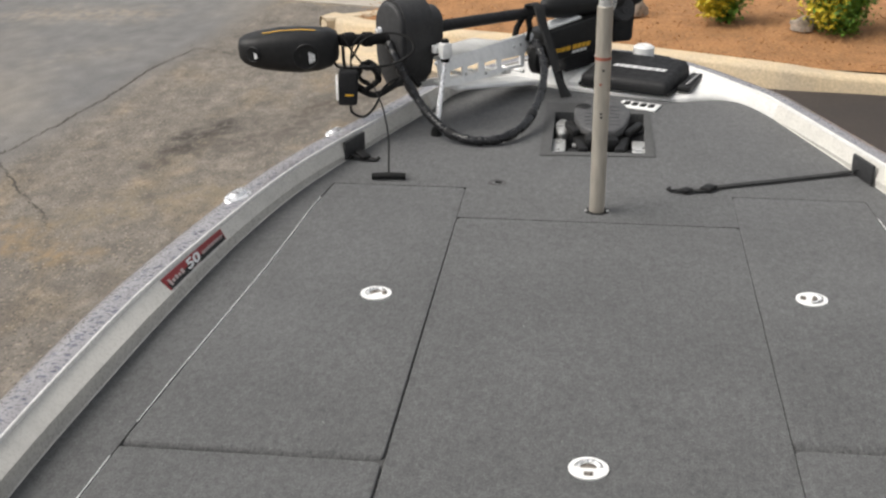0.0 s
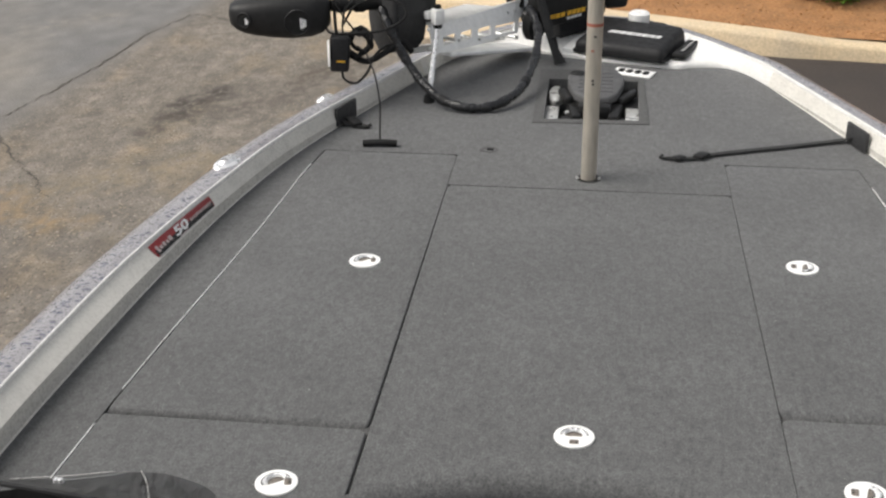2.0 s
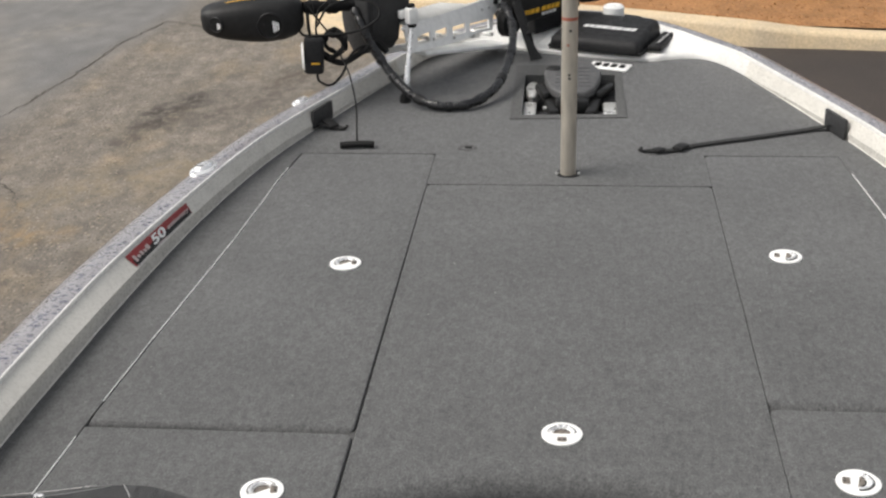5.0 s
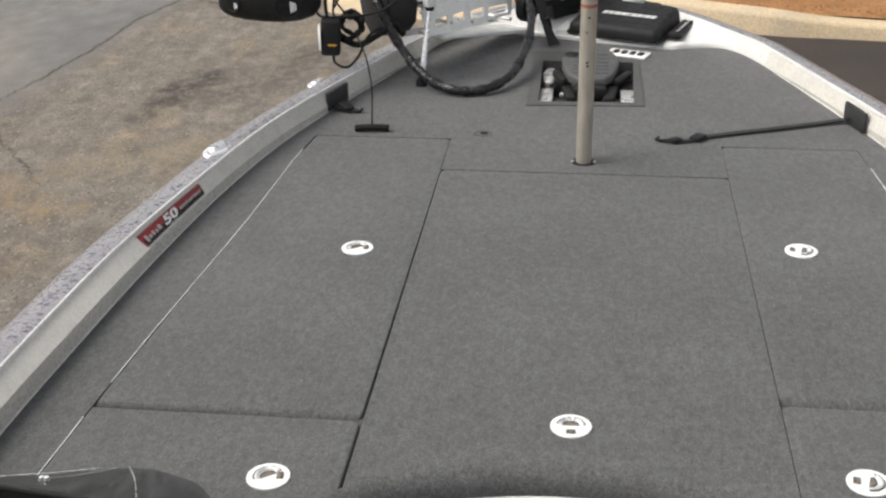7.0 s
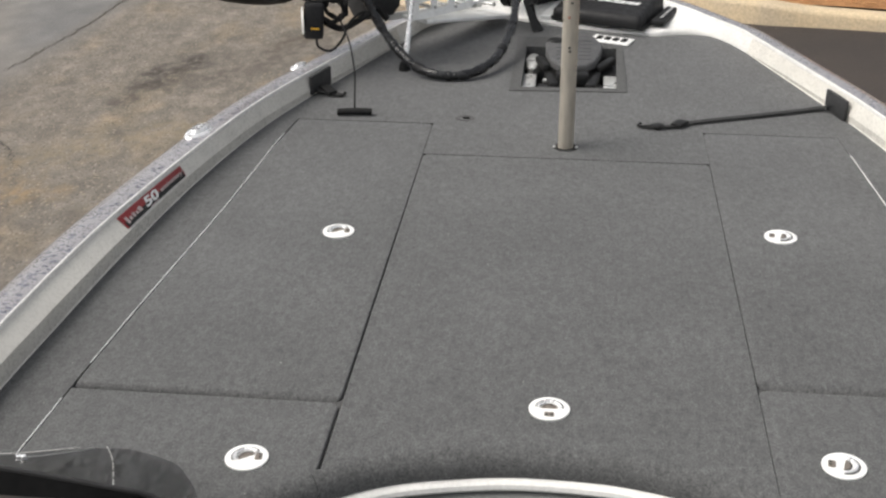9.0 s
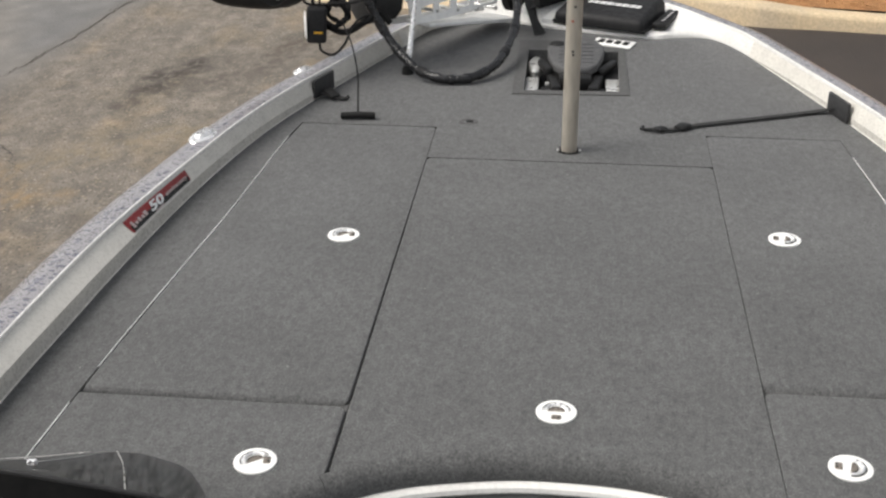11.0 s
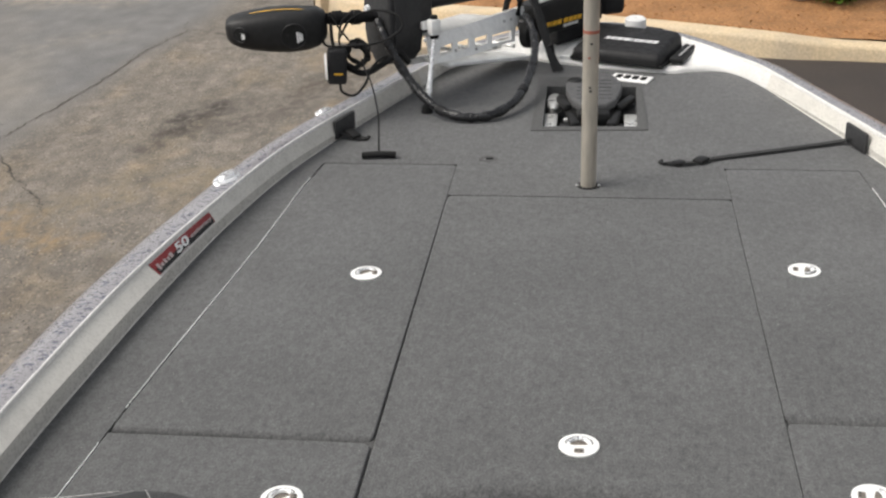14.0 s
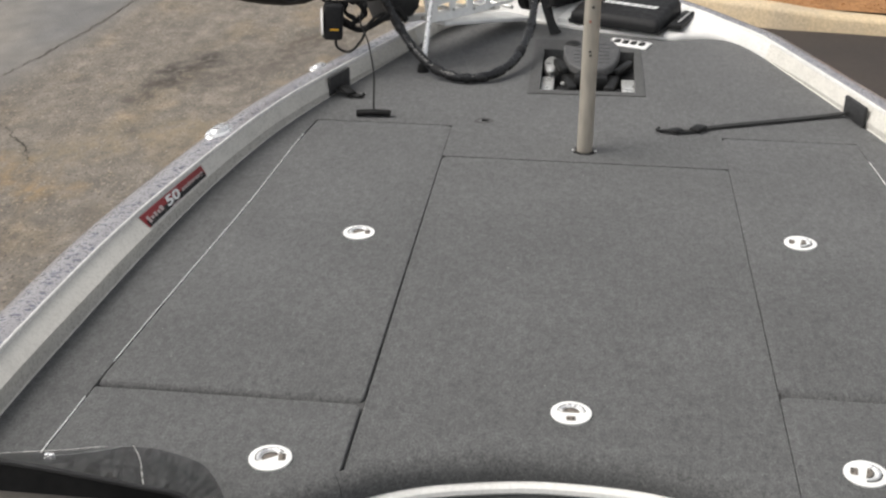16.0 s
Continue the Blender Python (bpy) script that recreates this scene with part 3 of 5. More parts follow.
for i, p in enumerate(AFT):
    d = AFT[min(i + 1, len(AFT) - 1)] - AFT[max(i - 1, 0)]
    d.normalize()
    AO.append(Vector((d.y, -d.x, 0)))
FLAT = [p - o * 0.018 for p, o in zip(AFT, AO)]
edge_l = [(-p.x, p.y) for p in half_d if -0.75 < p.y < 2.335]
edge_r = [(p.x, p.y) for p in half_d if -0.75 < p.y < 2.335][::-1]
fixed = ([(-1.074, -0.75)] + edge_l + [(p.x, p.y) for p in FRONT] + edge_r + [(1.074, -0.75)]
         + [(x + GAP, y) for x, y in right_out] + [(RX, 1.522 + GAP), (RX, 1.277 + GAP), (LX, 1.277 + GAP), (LX, 1.525 + GAP)] + [(x - (0.0006 if y < 0.1 else GAP), y) for x, y in left_out[::-1]])
RECESS = [(-0.156, 1.888), (-0.160, 2.335), (0.158, 2.335), (0.154, 1.898)]
part("deck", slab(fixed, DECK - 0.03, DECK, 0.0, [RECESS]), CARPET, boat, "grey carpeted fixed deck")
# shallow dark sheet that stands for the shade between the lids
part("gutter", slab([(-0.96, -0.2), (-0.9, 1.6), (0.9, 1.6), (0.96, -0.2), (0.42, -0.225), (0.24, -0.12), (-0.24, -0.12), (-0.42, -0.225)], DECK - 0.06, DECK - 0.009), FRAME_CARPET, boat, "carpeted gutter under the lids, dark for the shade in the gaps")


def rounded(outline, r):
    """The outline with its sharp corners turned into small arcs."""
    out, n = [], len(outline)
    for i in range(n):
        p, q, s = Vector(outline[i - 1]), Vector(outline[i]), Vector(outline[(i + 1) % n])
        u, w = (p - q), (s - q)
        lim = min(r, 0.45 * u.length, 0.45 * w.length)
        if u.length < 1e-6 or w.length < 1e-6:
            continue
        if u.normalized().dot(w.normalized()) > -0.5 and lim > 0.016 and abs(q.x) < 0.75:
            a, c = q + u.normalized() * lim, q + w.normalized() * lim
            for k in range(5):
                k /= 4
                v = a * (1 - k) ** 2 + q * 2 * k * (1 - k) + c * k * k
                out.append((v.x, v.y))
        else:
            out.append((q.x, q.y))
    return out


def edge_roll(p, q, aft):
    """How far the carpet rolls over a lid's edge between two corners."""
    x, y = (p.x + q.x) / 2, (p.y + q.y) / 2
    if abs(x - LX) < 0.006:
        return 0.0045
    if abs(x - RX) < 0.006:
        return 0.0022
    if y < -0.09 and abs(x) < 0.9:
        return 0.0005
    if abs(p.y - q.y) < 0.012 and y < 0.3:
        return aft
    return 0.004


def rolled_slab(outline, z0, z1, aft):
    """A lid whose upper edges are rolled by their own radii."""
    P = [Vector(p) for p in outline]
    if sum(a.x * b.y - b.x * a.y for a, b in zip(P, P[1:] + P[:1])) < 0:
        P.reverse()
    n = len(P)
    roll = [edge_roll(P[i], P[(i + 1) % n], aft) for i in range(n)]
    way = []
    for i in range(n):
        d = (P[(i + 1) % n] - P[i]).normalized()
        way.append(Vector((-d.y, d.x)))
    inset, radius = [], []
    for i in range(n):
        u, w, ru, rw = way[i - 1], way[i], roll[i - 1], roll[i]
        det = u.x * w.y - u.y * w.x
        if abs(det) > 0.8:
            v = Vector(((ru * w.y - rw * u.y) / det, (rw * u.x - ru * w.x) / det))
        else:
            v = (u + w).normalized() * (ru + rw) / 2
        inset.append(v)
        radius.append((ru + rw) / 2)
    rows = [[(p.x, p.y, z0) for p in P]]
    for k in range(6):
        q = math.pi / 2 * k / 5
        rows.append([(p.x + v.x * (1 - math.cos(q)), p.y + v.y * (1 - math.cos(q)), z1 - r * (1 - math.sin(q))) for p, v, r in zip(P, inset, radius)])
    bm = loft(rows, True)
    bm.verts.ensure_lookup_table()
    bm.faces.new(bm.verts[-n:])
    return bm


def lid(outline, label, aft=0.005):
    tidy = []
    for p in outline:
        if not tidy or (Vector(p) - Vector(tidy[-1])).length > 0.012:
            tidy.append(p)
    if (Vector(tidy[0]) - Vector(tidy[-1])).length < 0.012:
        tidy.pop()
    outline = rounded(tidy, 0.022)
    return part("hatch_lid", rolled_slab(outline, DECK - 0.026, DECK, aft), CARPET, boat, label, True)


def aft_between(x0, x1):
    return [(p.x, p.y) for p in FLAT if x0 < p.x < x1]


def aft_y(x):
    for a, b in zip(FLAT, FLAT[1:]):
        if a.x <= x <= b.x:
            return a.y + (b.y - a.y) * (x - a.x) / (b.x - a.x)
    return -0.7


lid_c = lid([(LX + 0.0002, 1.277 - GAP), (RX - 0.0008, 1.277 - GAP), (RX - 0.0008, aft_y(RX))] + aft_between(LX + GAP, RX - GAP)[::-1] + [(LX + 0.0002, aft_y(LX))], "wide middle carpeted hatch lid")
lid_lf = lid([(LX - 0.0002, -0.013 + 0.006), (LX - 0.0002, 1.525 - GAP)] + [(x + GAP, y - (GAP if y > 1.5 else 0)) for x, y in left_out[::-1] if y > 0] + [(-0.932 + GAP, -0.013 + 0.006)], "long carpeted hatch lid with a white edge", 0.019)
lid_rf = lid([(RX + 0.0008, 1.522 - GAP), (RX + 0.0008, 0.114 + 0.008), (0.907 - GAP, 0.114 + 0.008)] + [(x - GAP, y - (GAP if y > 1.5 else 0)) for x, y in right_out if y > 0.2], "long carpeted hatch lid", 0.023)
lid_lr = lid([(LX - 0.0002, -0.013 - 0.0045), (-0.934 + GAP, -0.013 - 0.0045), (-0.943 + GAP, -0.195), (-0.972 + GAP, -0.74)] + aft_between(-0.97, LX - GAP) + [(LX - 0.0002, aft_y(LX))], "carpeted rear hatch lid")
lid_rr = lid([(RX + 0.0008, 0.114 - GAP), (RX + 0.0008, aft_y(RX))] + aft_between(RX + GAP, 0.95) + [(0.955 - GAP, -0.74), (0.921, -0.195), (0.908 - GAP, 0.114 - GAP)], "carpeted rear hatch lid")

# rolled aft edge of the deck, its bright rim and the grey step below it
def aft_sweep(profile, x0=-2.0, x1=2.0):
    return loft([[(p.x + o.x * a, p.y + o.y * a, DECK + b) for a, b in profile] for p, o in zip(AFT, AO) if x0 < p.x < x1])


# the carpet is rolled over the edge lid by lid
ROLL = [(-0.0185, 0.0), (-0.010, -0.0012), (-0.001, -0.005), (0.007, -0.012), (0.013, -0.021), (0.016, -0.032), (0.016, -0.046), (0.01, -0.058)]
for x0, x1 in ((-2.0, LX), (LX, 2.0)):
    ends = [p for p in AFT if x0 - 0.001 < p.x < x1 + 0.001]
    rows = []
    for p in ends:
        o = AO[AFT.index(p)]
        side = 0.0005 if abs(p.x - LX) < 0.002 and x0 == LX else (-0.0005 if abs(p.x - LX) < 0.002 else 0.0)
        rows.append([(p.x + o.x * a + side, p.y + o.y * a, DECK + b) for a, b in ROLL])
    part("rolled_edge", loft(rows), CARPET, boat, "carpet rolled over the aft edge of the deck", True)
part("rim", aft_sweep([(0.004, -0.052), (0.012, -0.0495), (0.022, -0.050), (0.029, -0.055), (0.031, -0.063), (0.026, -0.070), (0.01, -0.074)]), GELCOAT, boat, "bright white moulded rim", True)
part("step", aft_sweep([(0.008, -0.074), (0.05, -0.08), (0.20, -0.085), (0.26, -0.09), (0.27, -0.12), (0.28, -0.42)]), STEP, boat, "grey moulded cockpit step", True)
part("transom", box((2.26, 0.06, 0.72), (0, -2.83, 0.83), 0.02), FLAKE, boat, "grey hull transom", True)
part("cockpit_floor", slab([(-1.05, -2.8), (1.05, -2.8), (1.05, -0.5), (0.5, -0.3), (-0.5, -0.3), (-1.05, -0.5)], DECK - 0.46, DECK - 0.42), CARPET, boat, "grey carpeted cockpit floor")


# flush latches, each in its lid
def latch(x, y, arc_way, hub_way, lid_ob):
    e = part("latch", moved(lathe([(0.0, 0.0005), (0.026, 0.0005), (0.030, 0.0018), (0.036, 0.002), (0.039, 0.001), (0.039, -0.002)], 36), pose(x, y, DECK + 0.002)), WHITE, lid_ob, "round white flush latch", True)
    m, h = pose(x, y, DECK + 0.002, 0, 0, arc_way), pose(x, y, DECK + 0.002, 0, 0, hub_way)
    arc = [(0.0265 * math.cos(a), 0.0265 * math.sin(a), 0.0028) for a in [math.radians(k) for k in range(-85, 86, 10)]]
    part("groove", moved(tube(arc, 0.0010, 6), m), GUTTER, e, "dark groove")
    part("pull_ring", moved(tube([(a * 0.82, c * 0.82, 0.0022) for a, c, d in arc], 0.0034, 8), m), CHROME, e, "chrome pull ring", True)
    cup = [(0.017 * math.cos(a) - 0.004, 0.017 * math.sin(a)) for a in [math.radians(k) for k in range(-75, 76, 15)]]
    part("cup", moved(slab(cup, 0.0004, 0.0022, 0.0), m), CUP, e, "metal finger cup, brown-grey like its reflection")
    part("cup_shadow", moved(tube([(0.0165 * math.cos(a) - 0.004, 0.0165 * math.sin(a), 0.0022) for a in [math.radians(k) for k in range(-60, 61, 15)]], 0.0012, 6), m), GUTTER, e)
    part("hub", moved(box((0.013, 0.018, 0.004), (0.021, 0, 0.0015), 0.0015), h), CUP, e, "", True)
    for s in (-1, 1):
        part("screw", moved(lathe([(0.0, 0.0045), (0.0022, 0.0042), (0.003, 0.003)], 8, (0.024, s * 0.0045, 0)), h), GUTTER, e)


latch(0.0, 0.0, 90, -90, lid_c)
latch(-0.543, 0.739, 125, 5, lid_lf)
latch(0.534, 0.817, -15, 172, lid_rf)
latch(-0.531, -0.213, 125, 8, lid_lr)
latch(0.522, -0.128, -15, 172, lid_rr)

# ---- seat post ----
post = thing("seat_post", (0, 1.368, DECK), "brushed metal seat post standing in the deck", "post")
part("tube", lathe([(0.0, 0.0), (0.0222, 0.0), (0.0222, 0.60), (0.020, 0.602), (0.0, 0.602)], 32), POST, post, "", True)
part("socket", lathe([(0.0225, 0.0015), (0.033, 0.002), (0.035, 0.0)], 32), RUBBER, post, "dark deck socket", True)
part("cap", lathe([(0.0, 0.66), (0.0185, 0.66), (0.0185, 0.603), (0.0195, 0.6025)], 24), STEEL, post, "narrower grey inner tube", True)
part("red_band", lathe([(0.0226, 0.452), (0.0228, 0.453), (0.0228, 0.460), (0.0226, 0.461)], 32), REDINK, post, "faded red printed band")
for zz, xx in ((0.425, 0.002), (0.385, -0.004), (0.30, 0.0), (0.29, 0.001)):
    part("mark", box((0.007, 0.002, 0.006), (xx, -0.0222, zz), 0.0005), REDINK if zz in (0.385,) else GUTTER, post)
for sx in (-1, 1):
    part("bolt", lathe([(0.0, 0.004), (0.004, 0.004), (0.005, 0.0)], 10, (sx * 0.031, -0.006, 0.002)), STEEL, post)

# thin white edge of the hatch gutters
def edge_trim(pts, parent):
    part("edge_trim", tube([(x, y, DECK - 0.001) for x, y in pts], 0.0012, 6), WHITE, parent, "thin white hatch edge", True)


edge_trim([(-0.9280, 0.075), (-0.9100, 0.31), (-0.8875, 0.575), (-0.8735, 0.735), (-0.8610, 0.888), (-0.846, 1.15), (-0.8385, 1.30), (-0.829, 1.40)], lid_lf)
edge_trim([(-0.9660, -0.60), (-0.945, -0.21), (-0.9385, -0.10), (-0.9365, -0.055)], lid_lr)
edge_trim([(0.8310, 1.02), (0.8010, 1.388)], lid_rf)


# ---- decal on the inner rail ----
def wall_point(y, f, proud=0.0):
    """A place on the left inner wall at height fraction f."""
    for d, e, l, k in zip(half_d, half_d[1:], lip_in, lip_in[1:]):
        if d.y <= y <= e.y:
            t = (y - d.y) / (e.y - d.y)
            dx, lx, lz = d.x + (e.x - d.x) * t, l.x + (k.x - l.x) * t, l.z + (k.z - l.z) * t
            c = crease(y)
            return Vector((-(dx + (lx - dx) * f) + proud * 0.7, y, DECK + c + (lz - 0.008 - c) * f + proud * 0.7))


decal = thing("anniversary_sticker", wall_point(0.61, 0.1), "red and black anniversary sticker on the inner rail", "sticker")
org = decal.matrix_basis.translation.copy()


def wall_patch(y0, y1, f0, f1, proud, n=10):
    rows = []
    for i in range(n + 1):
        y = y0 + (y1 - y0) * i / n
        rows.append([wall_point(y, f0 + (f1 - f0) * j / 3, proud) - org for j in range(4)])
    return loft(rows)


part("backing", wall_patch(0.605, 0.950, 0.10, 0.90, 0.003), RED, decal)
part("shadow_band", wall_patch(0.612, 0.945, 0.10, 0.46, 0.0042), BLACK, decal, "black lower band")


def number(text, size):
    cu = bpy.data.curves.new("letters", "FONT")
    cu.body, cu.size, cu.extrude, cu.resolution_u, cu.shear = text, size, 0.0006, 3, 0.2
    cu.offset = size * 0.03
    tmp = new("letters", cu)
    me = bpy.data.meshes.new_from_object(tmp.evaluated_get(bpy.context.evaluated_depsgraph_get()))
    b = bmesh.new()
    b.from_mesh(me)
    bpy.data.objects.remove(tmp)
    bpy.data.meshes.remove(me)
    return b


def on_wall(text, size, y0, y1, f0, f1):
    """Letters bent on to the wall between two places along it and two heights."""
    b = number(text, size)
    x0, x1 = min(v.co.x for v in b.verts), max(v.co.x for v in b.verts)
    z0, z1 = min(v.co.y for v in b.verts), max(v.co.y for v in b.verts)
    for v in b.verts:
        v.co = wall_point(y0 + (y1 - y0) * (v.co.x - x0) / (x1 - x0), f0 + (f1 - f0) * (v.co.y - z0) / (z1 - z0), 0.0055 + v.co.z) - org
    return b


part("number", on_wall("50", 0.046, 0.722, 0.800, 0.22, 0.80), SILVER, decal, "silver number fifty")
part("word", on_wall("anniversary", 0.02, 0.812, 0.940, 0.28, 0.62), DULL, decal, "dull silver script word")
for y0, y1, f0, f1 in ((0.620, 0.632, 0.25, 0.66), (0.637, 0.650, 0.32, 0.52), (0.655, 0.667, 0.32, 0.58), (0.672, 0.684, 0.32, 0.52), (0.688, 0.704, 0.32, 0.62), (0.735, 0.785, 0.11, 0.17)):
    part("script_bar", wall_patch(y0, y1, f0, f1, 0.005, 2), DULL, decal)

# ---- pop-up cleats on the gunwale ----
def cleat(x, y, z, turn, size=1.0):
    e = thing("cleat", pose(x, y, z, 0, 0, turn) @ Matrix.Scale(size, 4), "polished oval pop-up cleat on the gunwale", "cleat", "gunwale cleats")
    part("base", moved(lathe([(0.0, 0.006), (0.034, 0.006), (0.044, 0.004), (0.047, 0.0)], 32), Matrix.Diagonal((0.66, 1.25, 1, 1))), CHROME, e, "", True)
    part("horn", moved(lathe([(0.0, 0.017), (0.018, 0.016), (0.027, 0.012), (0.030, 0.006)], 28, (0, 0.006, 0)), Matrix.Diagonal((0.72, 1.3, 1, 1))), CHROME, e, "polished lift-up horn", True)
    for k in range(3):
        part("slit", box((0.026, 0.0028, 0.002), (-0.001, -0.016 + 0.017 * k, 0.0165), 0.0005, turn=rot(0, 0, 18)), GUTTER, e)
    for q in (-1, 1):
        part("screw", lathe([(0.0, 0.0085), (0.003, 0.008), (0.004, 0.006)], 10, (0, q * 0.049, 0)), STEEL, e)
    return e


cleat(-1.016, 1.172, DECK + 0.080, -13)
cleat(-0.872, 1.825, DECK + 0.066, -22, 0.72)

# ---- tie-down straps ----
def ribbon(pts, width, thick=0.002, twist=0.0):
    P = smooth_line(pts, 6)
    rows = []
    for i, p in enumerate(P):
        d = (P[min(i + 1, len(P) - 1)] - P[max(i - 1, 0)]).normalized()
        s = d.cross(Vector((0, 0, 1)))
        s = s.normalized() if s.length > 1e-3 else Vector((1, 0, 0))
        if twist:
            s = Matrix.Rotation(twist * i / len(P), 3, d) @ s
        n = s.cross(d)
        w = width / 2
        rows.append([p + s * w - n * thick, p + s * w + n * thick, p - s * w + n * thick, p - s * w - n * thick])
    return loft(rows, True)


def wall_bracket(at, turn, name_label):
    e = thing("tie_down_strap", pose(*at, 0, 0, turn), name_label, "strap", "tie-down straps")
    part("bracket", box((0.012, 0.125, 0.062), (0, 0, 0.036), 0.004), BRACKET, e, "black rubber bracket", True)
    return e


sl = wall_bracket((-0.797, 1.785, DECK), -19, "short black webbing strap hanging from a rail bracket")
mi = sl.matrix_basis.inverted()
part("webbing", ribbon([mi @ Vector(p) for p in ((-0.822, 1.77, DECK + 0.03), (-0.80, 1.752, DECK + 0.02), (-0.76, 1.742, DECK + 0.012), (-0.722, 1.738, DECK + 0.006))], 0.026), WEB, sl)
part("buckle", box((0.055, 0.034, 0.014), mi @ Vector((-0.765, 1.75, DECK + 0.018)), 0.004, turn=rot(0, 12, -25)), BLACK, sl, "", True)
part("hook", tube([mi @ Vector(p) for p in ((-0.735, 1.74, DECK + 0.006), (-0.715, 1.735, DECK + 0.006), (-0.708, 1.742, DECK + 0.014))], 0.006, 8), BLACK, sl, "", True)

sr = wall_bracket((0.812, 1.715, DECK), 18, "long black webbing strap lying slack across the carpet")
mi = sr.matrix_basis.inverted()
part("webbing", ribbon([mi @ Vector(p) for p in ((0.808, 1.73, DECK + 0.028), (0.785, 1.755, DECK + 0.012), (0.72, 1.735, DECK + 0.007), (0.595, 1.682, DECK + 0.007), (0.417, 1.612, DECK + 0.006), (0.33, 1.574, DECK + 0.005))], 0.022), WEB, sr)
part("webbing", ribbon([mi @ Vector(p) for p in ((0.36, 1.578, DECK + 0.006), (0.31, 1.553, DECK + 0.006), (0.27, 1.54, DECK + 0.010), (0.235, 1.545, DECK + 0.006))], 0.02), WEB, sr)
part("buckle", box((0.05, 0.034, 0.013), mi @ Vector((0.335, 1.57, DECK + 0.010)), 0.004, turn=rot(0, 0, 40)), BLACK, sr, "", True)
part("buckle", box((0.034, 0.03, 0.012), mi @ Vector((0.268, 1.545, DECK + 0.009)), 0.004, turn=rot(0, 0, 26)), BLACK, sr, "", True)
part("hook", tube([mi @ Vector(p) for p in ((0.248, 1.545, DECK + 0.007), (0.222, 1.54, DECK + 0.007), (0.212, 1.552, DECK + 0.007), (0.218, 1.563, DECK + 0.009))], 0.005, 8), BLACK, sr, "", True)

# small fitting in the carpet
plug = thing("deck_fitting", (-0.309, 1.580, DECK), "small dark oval ring fitting set in the carpet", "fitting")
part("ring", moved(lathe([(0.016, 0.0), (0.020, 0.003), (0.026, 0.003), (0.029, 0.0)], 24), Matrix.Diagonal((1.05, 0.9, 0.6, 1))), FRAME_CARPET, plug, "", True)
part("pin", box((0.022, 0.008, 0.005), (0.004, -0.004, 0.003), 0.002), BLACK, plug)

# ---- foot pedal in its recess ----
RC = thing("pedal_tray", (0, 2.11, DECK), "recessed dark tray with carpet frame in the deck", "tray")
frame_o = [(-0.193, -0.262), (-0.196, 0.350), (0.178, 0.350), (0.186, -0.245)]
frame_i = [(x, y - 2.11) for x, y in RECESS]
part("frame", slab(frame_o, 0.0005, 0.003, 0.0, [frame_i]), FRAME_CARPET, RC, "darker carpet frame")
part("tray", slab([(-0.17, -0.235), (-0.17, 0.24), (0.17, 0.24), (0.17, -0.235)], -0.085, -0.08), GUTTER, RC)
for wx0, wy0, wx1, wy1 in ((-0.17, -0.235, -0.158, 0.24), (0.157, -0.235, 0.17, 0.24), (-0.158, 0.226, 0.157, 0.24), (-0.158, -0.235, 0.157, -0.222)):
    part("tray_wall", slab([(wx0, wy0), (wx1, wy0), (wx1, wy1), (wx0, wy1)], -0.082, -0.004), GUTTER, RC)

pedal = thing("foot_pedal", (0.005, 2.11, DECK - 0.079), "black trolling motor foot pedal on steel brackets in its tray", "pedal")
TOP = [(-0.040, -0.085), (-0.075, -0.04), (-0.098, 0.06), (-0.100, 0.13), (-0.070, 0.205), (-0.03, 0.235), (0.04, 0.235), (0.080, 0.205), (0.108, 0.13), (0.104, 0.06), (0.082, -0.04), (0.050, -0.085)]
tilt = pose(0, 0.02, 0.105, 3, 0, 0)
part("plate", moved(slab([(x * 0.95, y) for x, y in TOP], -0.016, 0.010, 0.008), tilt), PLATE, pedal, "dark ribbed foot plate", True)
for k in range(6):
    part("grip_rib", moved(box((0.12, 0.004, 0.003), (0.004, -0.03 + 0.036 * k, 0.0108), 0.001), tilt), PLATE, pedal)
part("button", moved(lathe([(0.0, 0.016), (0.020, 0.015), (0.027, 0.010), (0.030, 0.004)], 24, (-0.062, 0.15, 0)), tilt), BLACK, pedal, "", True)
part("heel", box((0.11, 0.06, 0.05), (0.004, -0.085, 0.07), 0.012), BLACK, pedal, "", True)
part("base", box((0.19, 0.30, 0.02), (0, -0.06, 0.012), 0.006), BLACK, pedal)
part("leg", box((0.035, 0.16, 0.06), (-0.066, -0.075, 0.045), 0.01, turn=rot(0, 0, 8)), BLACK, pedal, "", True)
part("leg", box((0.035, 0.16, 0.06), (0.074, -0.075, 0.045), 0.01, turn=rot(0, 0, -8)), BLACK, pedal, "", True)
part("steering_wing", box((0.026, 0.13, 0.03), (0.112, 0.045, 0.078), 0.010, turn=rot(0, 0, -24)), BLACK, pedal, "", True)
part("steering_wing", box((0.03, 0.12, 0.03), (-0.098, 0.03, 0.082), 0.01, turn=rot(0, 0, 16)), BLACK, pedal, "", True)
for sx in (-1, 1):
    part("bracket", box((0.044, 0.17, 0.012), (sx * 0.134 - 0.005, -0.115, 0.058), 0.004), STEEL, pedal, "bright steel bracket", True)
    part("bracket_leg", box((0.040, 0.15, 0.055), (sx * 0.134 - 0.005, -0.115, 0.028), 0.003), COVER, pedal)
    part("bracket_foot", box((0.045, 0.06, 0.03), (sx * 0.088, -0.12, 0.036), 0.004), COVER, pedal)
part("clip", box((0.016, 0.018, 0.012), (-0.088, -0.075, 0.056), 0.003), STEEL, pedal)
